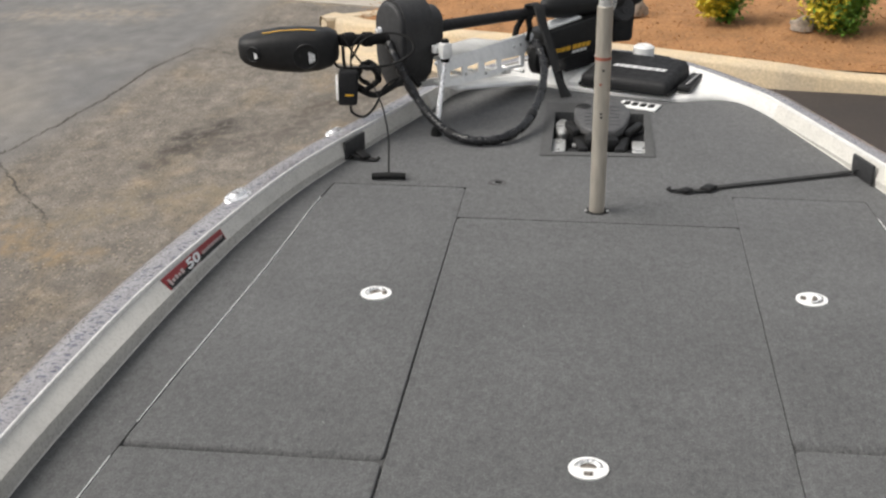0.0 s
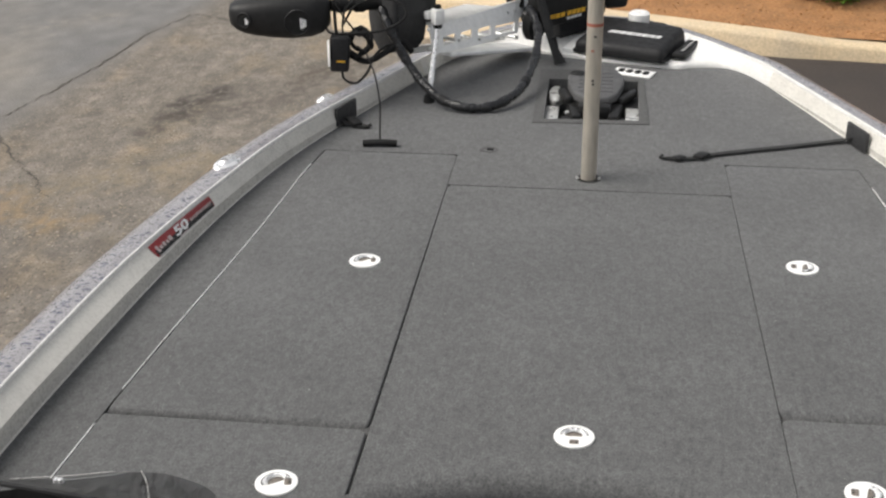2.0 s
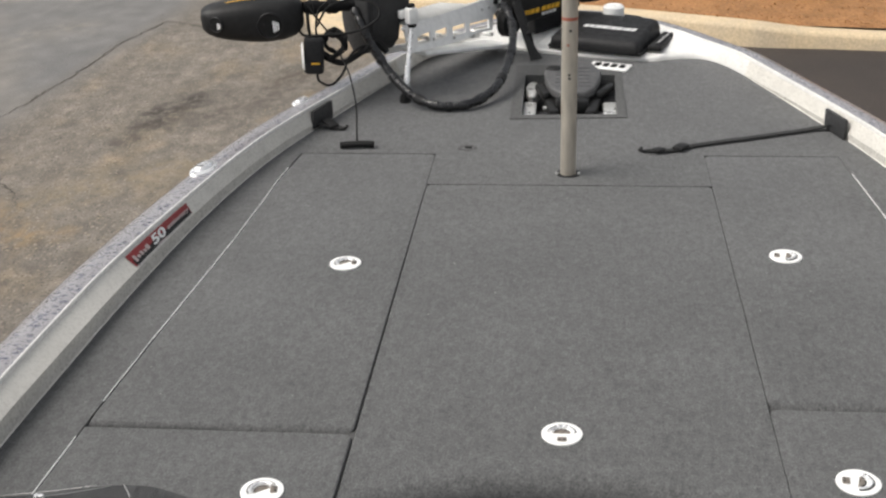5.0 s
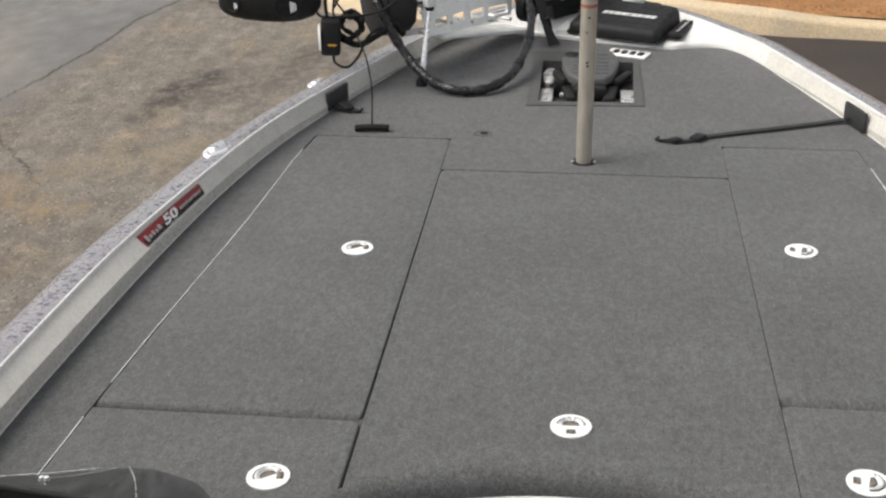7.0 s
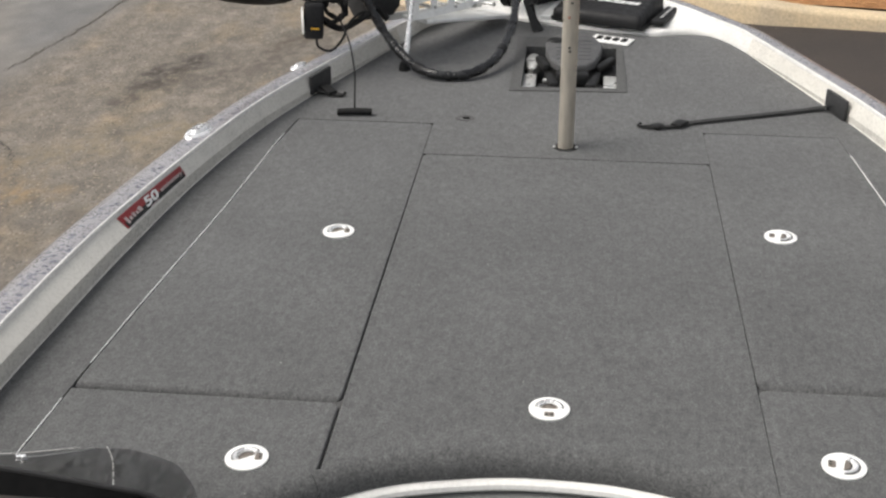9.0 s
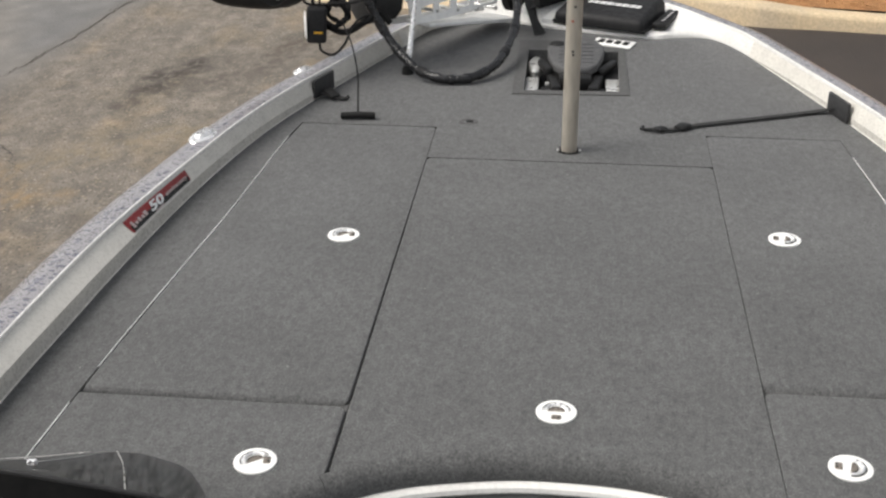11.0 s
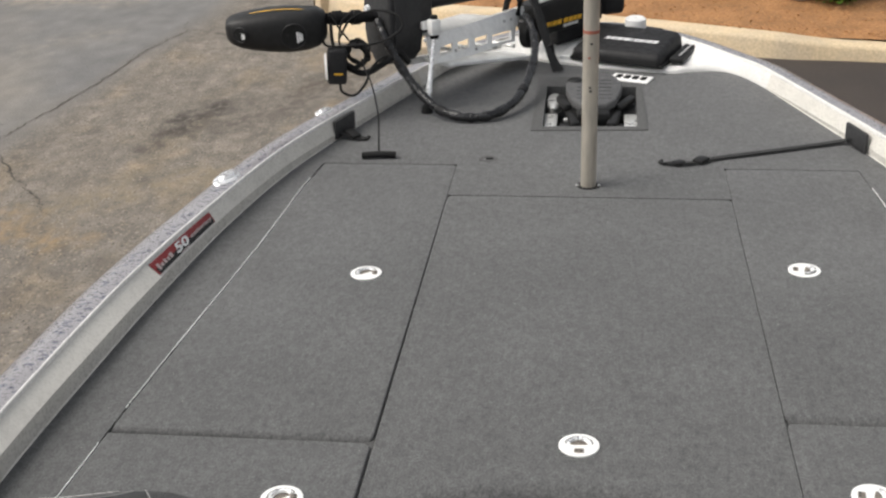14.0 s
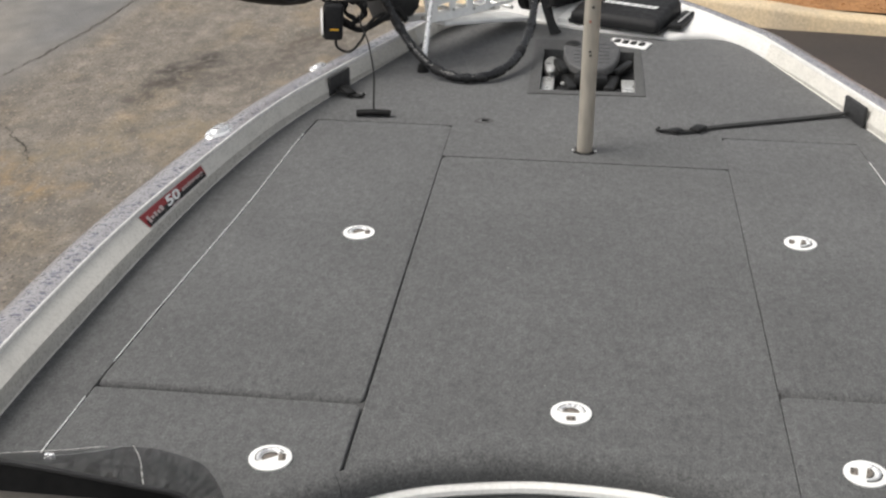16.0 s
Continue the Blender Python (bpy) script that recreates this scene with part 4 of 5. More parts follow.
part("cable_drum", moved(lathe([(0.0, 0.03), (0.030, 0.03), (0.036, 0.022), (0.036, 0.0), (0.0, 0.0)], 24), Matrix.Translation((-0.134, 0.105, 0.042)) @ Matrix.Diagonal((0.75, 2.3, 1, 1))), STEEL, pedal, "steel cable drum", True)
part("block", box((0.05, 0.16, 0.03), (0.130, 0.05, 0.04), 0.006), COVER, pedal)

# ---- switch panel ----
sp = thing("switch_panel", pose(0.142, 2.437, DECK, 0, 0, -20), "small white switch panel with dark rocker switches", "switch panel")
part("plate", box((0.150, 0.082, 0.008), (0, 0, 0.004), 0.003), WHITE, sp, "", True)
for k in range(4):
    part("rocker", box((0.020, 0.034, 0.007), (-0.045 + 0.031 * k, 0, 0.0095), 0.003), BLACK, sp, "", True)

# ---- covered fish finder on the bow ----
CAP = DECK + 0.023
ff = thing("fish_finder", pose(0.082, 2.560, CAP, 0, 0, -22), "flat fish finder under a charcoal screen cover", "fish finder")
W, D0 = 0.346, 0.262
rows = []
for z, grow, tip in ((0.002, 0.0, 0.0), (0.022, 0.003, 0.1), (0.038, 0.0, 0.6), (0.046, -0.008, 0.9), (0.049, -0.020, 1.0)):
    ring = []
    for cx, cy in ((-1, -1), (1, -1), (1, 1), (-1, 1)):
        for s in range(5):
            q = math.atan2(cy, cx) - math.pi / 4 + s * math.pi / 8
            r = 0.018
            x = cx * (W / 2 - r + grow) + r * math.cos(q)
            y = D0 / 2 + cy * (D0 / 2 - r + grow) + r * math.sin(q)
            ring.append((x, y, z + tip * 0.036 * y / D0))
    rows.append(ring)
bm = loft(rows, True)
bm.faces.new([v for v in bm.verts][-20:])
part("cover", bm, COVER, ff, "charcoal snap-on cover", True)
part("bezel", box((W + 0.024, D0 * 0.6, 0.012), (0, 0.085, 0.006), 0.004), BLACK, ff)
x = -0.084
for wl in (0.016, 0.017, 0.023, 0.023, 0.006, 0.018, 0.017, 0.006, 0.017, 0.017):
    part("logo_bar", moved(slab([(0, 0), (wl, 0), (wl + 0.006, 0.024), (0.006, 0.024)], 0.0, 0.0012), pose(x, 0.108, 0.049 + 0.036 * 0.108 / D0 + 0.0004, 7.8, 0, 0)), SILVER, ff)
    x += wl + 0.0050
bp_m = pose(0.125, 2.875, DECK + 0.046, 0, 0, -20)
bow_panel = part("bow_panel", moved(box((0.30, 0.12, 0.035), (0, 0, 0.0175), 0.008, taper=0.93), bp_m), COVER, boat, "flat dark grey panel", True)
part("panel_edge", moved(box((0.29, 0.006, 0.006), (0, -0.058, 0.034), 0.002), bp_m), ALU, bow_panel, "pale front edge")
part("trim_strip", slab([(-0.125, 2.648), (-0.084, 2.635), (-0.028, 2.93), (-0.052, 2.93)], CAP - 0.010, CAP + 0.010, 0.003), WHITE, boat, "white trim strip on the bow cap")
light = thing("light_base", (0.164, 2.86, DECK + 0.0815), "round white plastic light base on the bow panel", "light base")
part("drum", lathe([(0.0, 0.044), (0.036, 0.044), (0.041, 0.040), (0.042, 0.0)], 36), WHITE, light, "", True)
part("lid", lathe([(0.0, 0.048), (0.030, 0.048), (0.034, 0.0445)], 36), WHITE, light, "", True)
pad = thing("bow_keypad", pose(0.345, 2.655, DECK + 0.030, 0, 0, -19), "small black keypad with white marks on the bow", "keypad")
part("body", box((0.055, 0.24, 0.022), (0, 0, 0.011), 0.008), BLACK, pad, "", True)
for k in range(5):
    part("key", box((0.026, 0.016, 0.003), (0.006, -0.075 + 0.036 * k, 0.0235), 0.001, turn=rot(0, 0, 35)), COVER, pad)
    part("key_mark", box((0.005, 0.024, 0.001), (0.006, -0.075 + 0.036 * k, 0.0255), 0.0, turn=rot(0, 0, -20)), SILVER, pad)

# ---- trolling motor stowed on the bow ----
TM = thing("trolling_motor", (-0.40, 2.45, DECK + 0.04), "stowed bow-mount trolling motor on a silver frame", "trolling motor")
to = TM.matrix_basis.translation.copy()


def at_tm(p):
    return Vector(p) - to


# ramp: two cast side plates with windows, from aft end to bow end
A0, A1 = Vector((-0.548, 2.25, 0)), Vector((-0.293, 2.64, 0))
run = (A1 - A0).length
rm = frame_from(at_tm((A0.x, A0.y, 1.222)), at_tm((A1.x, A1.y, 1.140)))


LEAN_BACK = 22


def side_plate(far):
    """A cast plate with a row of windows, leaning inward, in the ramp's own frame."""
    out = [(-0.10, -0.002), (-0.073, 0.001), (0.127, 0.021), (0.307, 0.050), (0.403, 0.060), (0.425, 0.110), (0.505, 0.176), (0.500, 0.190), (0.343, 0.165), (0.161, 0.135), (-0.042, 0.104), (-0.10, 0.096)]
    holes = [[(-0.048, 0.026), (0.026, 0.037), (0.035, 0.070), (-0.040, 0.056)], [(0.054, 0.036), (0.125, 0.050), (0.134, 0.083), (0.063, 0.069)],
             [(0.158, 0.045), (0.236, 0.059), (0.246, 0.093), (0.166, 0.080)], [(0.260, 0.056), (0.383, 0.067), (0.394, 0.102), (0.270, 0.088)]]
    if far:
        out = [(-0.10, -0.002), (0.45, 0.03), (0.46, 0.06), (-0.10, 0.022)]
        holes = []
    b = slab(out, -0.004, 0.004, 0.0, holes)
    low = slab(out, -0.004, -0.0039, 0.0, holes)
    lean = pose(0, 0.056, -0.018, 0, 0, 0) if far else pose(0, -0.060, 0, -LEAN_BACK, 0, 0)
    return moved(moved(joined(b, low), pose(0, 0, 0, 90, 0, 0)), lean)


part("side_plate", moved(side_plate(False), rm), ALU, TM, "silver cast side plate with windows")
part("side_plate", moved(side_plate(True), rm), ALU, TM, "low far side rail")
# flat top cover over the after half, then a narrow flange to the bow end


def plate_edge(x, z):
    q = radians(LEAN_BACK)
    return (x, -0.060 + z * math.sin(q), z * math.cos(q))


rows = []
for x, z, wide in ((-0.10, 0.096, 0.10), (-0.042, 0.104, 0.10), (0.161, 0.135, 0.10), (0.235, 0.147, 0.095), (0.30, 0.158, 0.016), (0.343, 0.165, 0.012), (0.500, 0.190, 0.012)):
    e = Vector(plate_edge(x, z))
    rows.append([e + Vector((0, -0.0045, -0.004)), e + Vector((0, -0.003, 0.001)), e + Vector((0, wide * 0.6, 0.001 + wide * 0.07)), e + Vector((0, wide, 0.001 + wide * 0.1)), e + Vector((0, wide + 0.002, -0.02 if wide > 0.05 else -0.004))])
hood = loft(rows)
bmesh.ops.solidify(hood, geom=hood.faces[:], thickness=0.003)
part("top_plate", moved(hood, rm), ALU, TM, "bright pale ramp top cover")
part("base_rail", moved(box((run + 0.06, 0.13, 0.014), (run / 2 + 0.02, 0, -0.006), 0.004), rm), ALU, TM, "", True)
for k in range(4):
    part("cross_bar", moved(tube([(0.045 + 0.115 * k, -0.05, 0.04), (0.045 + 0.115 * k, 0.05, 0.04)], 0.007, 10), rm), STEEL, TM, "", True)
for k in range(3):
    part("bolt", moved(lathe([(0, 0.006), (0.005, 0.005), (0.006, 0)], 8, (0.36 + 0.045 * k, -0.0645 + (0.138 + 0.007 * k) * math.sin(radians(LEAN_BACK)), (0.138 + 0.007 * k) * math.cos(radians(LEAN_BACK))), rot(90 - LEAN_BACK, 0, 0)), rm), STEEL, TM)

# black hinge housing toward the bow
hm = frame_from(at_tm((-0.245, 2.715, 1.14)), at_tm((-0.005, 2.93, 1.165)))
HB = [(0.0, 0.055), (0.33, 0.050), (0.33, 0.17), (0.28, 0.185), (0.0, 0.17), (-0.02, 0.11)]
hb = joined(slab(HB, -0.055, 0.055, 0.006), slab(HB, -0.056, -0.055))
part("hinge_housing", moved(moved(hb, pose(0, 0, 0, 90, 0, 0)), hm), BLACK, TM, "black hinge housing", True)
part("mount_foot", moved(box((0.16, 0.07, 0.075), (0.20, 0.01, 0.022), 0.008), hm), COVER, TM, "dark mounting foot", True)
part("housing_top", moved(box((0.16, 0.07, 0.012), (0.12, 0, 0.185), 0.004, turn=rot(0, -4, 0)), hm), ALU, TM, "silver top plate", True)
x = 0.036
for k, wl in enumerate((0.022, 0.007, 0.020, 0.020, 0.020, 0.020, 0.016, 0.020)):
    z = 0.092 - 0.005 * k / 7
    part("logo_bar", moved(moved(slab([(0, 0), (wl, 0), (wl + 0.004, 0.017), (0.004, 0.017)], 0.0, 0.0015), pose(x, -0.0562, z - 0.008, 90, 0, 0)), hm), YELLOW, TM)
    x += wl + (0.012 if k == 3 else 0.0045)
for k in range(4):
    part("logo_bar", moved(box((0.015, 0.002, 0.010), (0.138 + 0.019 * k, -0.0570, 0.070), 0.0), hm), SILVER, TM)
part("pivot_drum", moved(lathe([(0.0, 0.03), (0.042, 0.03), (0.056, 0.022), (0.058, -0.01), (0.0, -0.01)], 28, (run + 0.0, -0.062, 0.088), rot(90, 0, 0)), rm), RUBBER, TM, "black pivot drum", True)

# motor pod and shaft
PA, PB = Vector((-0.225, 2.75, 1.392)), Vector((0.075, 3.0, 1.382))
pm = frame_from(at_tm(PA), at_tm(PB))
part("motor_pod", moved(lathe([(0.0, -0.02), (0.02, -0.018), (0.036, 0.0), (0.044, 0.05), (0.046, 0.12), (0.046, 0.34), (0.040, 0.40), (0.03, 0.42), (0.0, 0.42)], 28, turn=rot(0, 90, 0)), pm), BLACK, TM, "black motor pod", True)
part("pod_band", moved(lathe([(0.0465, 0.30), (0.049, 0.302), (0.049, 0.318), (0.0465, 0.32)], 28, turn=rot(0, 90, 0)), pm), STEEL, TM, "", True)
part("propeller_hub", moved(lathe([(0.0, 0.50), (0.014, 0.495), (0.03, 0.46), (0.032, 0.42), (0.0, 0.42)], 24, turn=rot(0, 90, 0)), pm), COVER, TM, "", True)
for k in range(2):
    bl = box((0.035, 0.045, 0.10), (0, 0, 0.07), 0.006, turn=rot(0, 0, 35), taper=0.6)
    part("propeller_blade", moved(moved(bl, pose(0.455, 0, 0, 40 + 180 * k, 0, 0)), pm), COVER, TM, "black propeller blade", True)
part("lower_unit", box((0.100, 0.075, 0.135), at_tm((0.064, 3.0, 1.278)), 0.02, 3, turn=rot(0, 0, 25), taper=1.1), COVER, TM, "dark lower unit of the motor", True)
part("drive_disc", lathe([(0.0, 0.030), (0.012, 0.030), (0.016, 0.022), (0.040, 0.024), (0.048, 0.018), (0.050, -0.03), (0.0, -0.03)], 28, at_tm((0.074, 2.965, 1.345)), rot(80, 0, 25)), BRACKET, TM, "round drive cover", True)
part("skeg", moved(box((0.10, 0.006, 0.10), (0.26, 0, -0.075), 0.002, taper=0.7), pm), BLACK, TM)
S = [(-0.885, 2.01, 1.432), (-0.748, 2.12, 1.412), (-0.553, 2.30, 1.422), (-0.296, 2.65, 1.392), (-0.20, 2.77, 1.392)]
part("shaft", tube([at_tm(p) for p in S[1:]], 0.021, 16), COVER, TM, "dark grey round shaft", True)
part("shaft_collar", tube([at_tm(p) for p in S[:2]], 0.019, 14), RUBBER, TM, "", True)
for t0 in (0.15, 0.55):
    a, b = Vector(S[0]).lerp(Vector(S[1]), t0), Vector(S[0]).lerp(Vector(S[1]), t0 + 0.17)
    part("collar_ring", tube([at_tm(a), at_tm(b)], 0.025, 14), RUBBER, TM, "", True)
for u in (0.0, 0.05):
    part("shaft_rest", tube([at_tm(p) for p in ((-0.335 + u, 2.64, 1.29), (-0.325 + u, 2.635, 1.34), (-0.30 + u * 0.3, 2.645, 1.385))], 0.012, 8), RUBBER, TM, "rubber shaft rest", True)

# steering housing round the shaft
um = frame_from(at_tm((-0.700, 2.155, 1.40)), at_tm((-0.553, 2.30, 1.40)))
HP = [(-0.085, -0.05), (-0.085, 0.06)] + [(-0.085 + 0.085 * (1 - math.cos(a)), 0.06 + 0.085 * math.sin(a)) for a in [math.pi * k / 12 for k in range(1, 12)]] + \
     [(0.085, 0.06), (0.085, -0.05), (0.07, -0.115), (0.03, -0.155), (-0.045, -0.155), (-0.075, -0.11)]


def housing(profile, x0, x1, bevel):
    b = slab(profile, x0, x1, bevel)
    c = slab(profile, x0, x0 + 0.0001)
    return moved(joined(b, c), Matrix(((0, 0, 1, 0), (1, 0, 0, 0), (0, 1, 0, 0), (0, 0, 0, 1))))


part("steering_housing", moved(housing([(-x, z) for x, z in HP], 0.085, -0.03, -0.0), um), BRACKET, TM, "black rounded steering housing", True)
part("face_cover", moved(moved(housing([(x * 0.93, z * 0.95) for x, z in HP], 0.0, 0.018, 0.012), pose(-0.03, 0, 0, 0, 0, 0) @ Matrix.Scale(-1, 4, (1, 0, 0))), um), BRACKET, TM, "rounded front cover", True)
part("rear_housing", moved(housing([(x * 0.72, 0.02 + z * 0.6) for x, z in HP], 0.085, 0.15, 0.012), um), BRACKET, TM, "smaller rear housing", True)
part("lock_button", moved(lathe([(0.0, 0.014), (0.012, 0.012), (0.016, 0.0)], 20, (-0.05, 0.045, 0.03), rot(0, -90, 0)), um), CHROME, TM, "chrome lock button", True)

# control head
hd = frame_from(at_tm((-0.885, 2.02, 1.405)), at_tm((-1.215, 1.945, 1.392)))
rows = []
for s, ry, rz_, dz in ((0.0, 0.03, 0.03, 0.01), (0.006, 0.045, 0.045, 0.008), (0.03, 0.068, 0.062, 0.004), (0.07, 0.082, 0.068, 0.0), (0.13, 0.088, 0.072, 0.002),
                       (0.19, 0.086, 0.069, 0.006), (0.25, 0.080, 0.061, 0.009), (0.29, 0.070, 0.053, 0.012), (0.315, 0.058, 0.044, 0.015), (0.332, 0.040, 0.031, 0.018), (0.337, 0.004, 0.003, 0.02)):
    ring = []
    for k in range(28):
        q = 2 * math.pi * k / 28
        c, sn = math.cos(q), math.sin(q)
        e = 0.62
        ring.append((s, ry * math.copysign(abs(c) ** e, c), dz + rz_ * math.copysign(abs(sn) ** e, sn)))
    rows.append(ring)
bm = loft(rows, True)
bm.faces.new([v for v in bm.verts][:28][::-1])
part("control_head", moved(bm, hd), BLACK, TM, "black rounded control head", True)


def on_head(x, z):
    """A place on the side of the head toward the deck, with the surface's depth."""
    for r0, r1 in zip(rows, rows[1:]):
        if r0[0][0] <= x <= r1[0][0]:
            t = (x - r0[0][0]) / (r1[0][0] - r0[0][0])
            ry = max(p[1] for p in r0) * (1 - t) + max(p[1] for p in r1) * t
            return ry
    return 0.05


for cx, cz, rr in ((0.112, -0.004, 0.041), (0.285, 0.012, 0.024)):
    y = on_head(cx, cz)
    tl = rot(-90, 0, 0)
    tilt = rot(0, 0, 0) if cx < 0.2 else rot(0, 0, -28)
    part("recess_ring", moved(moved(lathe([(rr - 0.003, 0.001), (rr, 0.004), (rr + 0.003, 0.0)], 28, (0, 0, 0), tl), pose(cx, y - 0.001, cz) @ tilt.to_4x4()), hd), COVER, TM, "", True)
    part("recess_disc", moved(moved(lathe([(0.0, 0.0015), (rr - 0.003, 0.0015)], 28, (0, 0, 0), tl), pose(cx, y, cz) @ tilt.to_4x4()), hd), RUBBER, TM)
    for j in range(3):
        part("logo_bar", moved(moved(box((rr * 0.14, 0.001, rr * (0.9 - 0.15 * j)), (rr * (-0.30 - 0.17 * j), 0.0035, -0.004), 0.0), pose(cx, y, cz) @ tilt.to_4x4()), hd), SILVER, TM)


def head_top(x, y):
    for r0, r1 in zip(rows, rows[1:]):
        if r0[0][0] <= x <= r1[0][0]:
            t = (x - r0[0][0]) / (r1[0][0] - r0[0][0])
            ry = max(p[1] for p in r0) * (1 - t) + max(p[1] for p in r1) * t
            hi = max(p[2] for p in r0) * (1 - t) + max(p[2] for p in r1) * t
            mid_z = r0[0][2] * (1 - t) + r1[0][2] * t
            return mid_z + (hi - mid_z) * max(0, 1 - (abs(y) / ry) ** (2 / 0.62)) ** 0.31


part("stripe", moved(loft([[(x, 0.026, head_top(x, 0.026) + 0.0025), (x, 0.033, head_top(x, 0.033) + 0.0025)] for x in [0.075 + 0.175 * k / 13 for k in range(14)]]), hd), YELLOW, TM, "yellow stripe on the head")

# transducer puck hanging from the head
part("transducer", box((0.066, 0.045, 0.122), at_tm((-0.846, 1.955, 1.285)), 0.012, 3, turn=rot(0, 4, 15)), COVER, TM, "dark transducer block", True)
part("transducer_face", moved(lathe([(0.0, 0.006), (0.03, 0.006), (0.036, 0.0)], 24), Matrix.Translation(at_tm((-0.879, 1.945, 1.285))) @ rot(0, -90, 15).to_4x4() @ Matrix.Diagonal((1.35, 0.8, 1, 1))), ALU, TM, "pale transducer face", True)
part("logo_bar", box((0.028, 0.001, 0.006), at_tm((-0.838, 1.9335, 1.262)), 0, turn=rot(0, 4, 15)), YELLOW, TM)

# cables
def cable(pts, r, mat=RUBBER, name="cable", label=""):
    part(name, tube([at_tm(p) for p in smooth_line(pts, 8)], r, 8), mat, TM, label, True)


cable([(-0.866, 1.99, 1.42), (-0.86, 1.97, 1.37), (-0.852, 1.958, 1.335)], 0.006)
r5 = random.Random(5)
coil = []
for k in range(64):
    q = k / 64 * 2 * math.pi * 4.5
    coil.append((-0.785 + 0.036 * math.cos(q) + r5.uniform(-0.006, 0.006), 2.0 + 0.04 * math.sin(q * 0.5) + r5.uniform(-0.008, 0.008), 1.312 + 0.038 * math.sin(q) + r5.uniform(-0.006, 0.006)))
cable(coil, 0.0065, name="coiled_cable", label="coil of black cable")
cable([(-0.90, 1.99, 1.39), (-0.88, 1.97, 1.35), (-0.80, 1.96, 1.352), (-0.70, 1.98, 1.36), (-0.63, 2.0, 1.40), (-0.645, 2.02, 1.44), (-0.72, 2.04, 1.452), (-0.80, 2.02, 1.43), (-0.84, 2.0, 1.37)], 0.0042)
cable([(-0.87, 2.0, 1.455), (-0.84, 1.985, 1.41), (-0.80, 1.98, 1.36), (-0.78, 1.98, 1.345)], 0.0035)
cable([(-0.80, 2.0, 1.455), (-0.83, 1.985, 1.42), (-0.835, 1.98, 1.345), (-0.78, 1.975, 1.35)], 0.0035)
cable([(-0.838, 1.945, 1.232), (-0.83, 1.94, 1.20), (-0.79, 1.94, 1.188), (-0.752, 1.95, 1.225), (-0.73, 1.97, 1.275), (-0.70, 2.02, 1.295), (-0.66, 2.06, 1.29)], 0.0045)
cable([(-0.82, 1.99, 1.27), (-0.76, 1.99, 1.25), (-0.70, 2.02, 1.275), (-0.655, 2.07, 1.30), (-0.62, 2.08, 1.26)], 0.011)

HOSE = [(-0.727, 2.10, 1.405), (-0.695, 2.06, 1.35), (-0.668, 2.05, 1.30), (-0.630, 2.04, 1.236), (-0.571, 2.0, 1.175), (-0.495, 1.95, 1.132), (-0.405, 1.925, 1.1185), (-0.322, 1.955, 1.122), (-0.256, 2.055, 1.138),
        (-0.222, 2.2, 1.170), (-0.208, 2.35, 1.207), (-0.214, 2.48, 1.250), (-0.245, 2.58, 1.29), (-0.27, 2.66, 1.27)]
hp = [at_tm(p) for p in smooth_line(HOSE, 10)]
part("cable_loom", tube(hp, lambda t: 0.0150 + 0.0018 * math.sin(t * 150) * (0.5 + 0.5 * math.sin(t * 37)) + 0.0012 * math.sin(t * 61 + 1), 12), LOOM, TM, "thick wrapped black cable loom", True)
for k in range(9):
    i = 12 + k * 12
    if i + 4 < len(hp):
        part("wrap", tube([hp[i], hp[i + 1], hp[i + 2 + k % 2]], 0.0172, 12), LOOM if k % 3 else COVER, TM, "", True)

# clamp and support strut
part("clamp", box((0.038, 0.036, 0.055), at_tm((-0.537, 2.125, 1.375)), 0.006, turn=rot(0, 0, 35)), ALU, TM, "silver clamp", True)
part("clamp_arm", box((0.05, 0.024, 0.028), at_tm((-0.562, 2.15, 1.375)), 0.005, turn=rot(0, 0, 45)), ALU, TM, "", True)
part("clamp_knob", lathe([(0.0, 0.012), (0.011, 0.012), (0.013, 0.008), (0.013, 0.0)], 16, at_tm((-0.537, 2.125, 1.403))), RUBBER, TM, "", True)
part("clamp_knob", lathe([(0.0, -0.014), (0.014, -0.012), (0.016, 0.0)], 16, at_tm((-0.537, 2.125, 1.347))), RUBBER, TM, "", True)
part("lock_pin", lathe([(0.0, 0.014), (0.007, 0.012), (0.008, 0.0)], 12, at_tm((-0.565, 2.11, 1.335)), rot(90, 0, 0)), CHROME, TM, "", True)
part("strut", tube([at_tm((-0.539, 2.122, 1.34)), at_tm((-0.556, 2.04, 1.125))], lambda t: 0.007 + 0.004 * t, 12), CHROME, TM, "bright support strut", True)
part("strut_foot", lathe([(0.0, 0.03), (0.012, 0.03), (0.017, 0.02), (0.020, 0.0), (0.0, 0.0)], 18, at_tm((-0.557, 2.03, DECK + 0.0005))), RUBBER, TM, "black rubber foot", True)

# hold-down strap over the shaft
part("hold_down_strap", ribbon([at_tm(p) for p in ((-0.29, 2.70, 1.36), (-0.275, 2.655, 1.425), (-0.245, 2.63, 1.42), (-0.225, 2.61, 1.36), (-0.200, 2.595, 1.30), (-0.172, 2.58, 1.225))], 0.042, 0.004), WEB, TM, "black hold-down strap")
part("strap_end", ribbon([at_tm(p) for p in ((-0.180, 2.582, 1.24), (-0.160, 2.565, 1.18), (-0.140, 2.548, 1.14), (-0.116, 2.530, 1.107))], 0.026, 0.003), WEB, TM)
part("strap_buckle", box((0.03, 0.016, 0.06), at_tm((-0.157, 2.563, 1.175)), 0.005, turn=rot(18, -20, 25)), BLACK, TM, "", True)
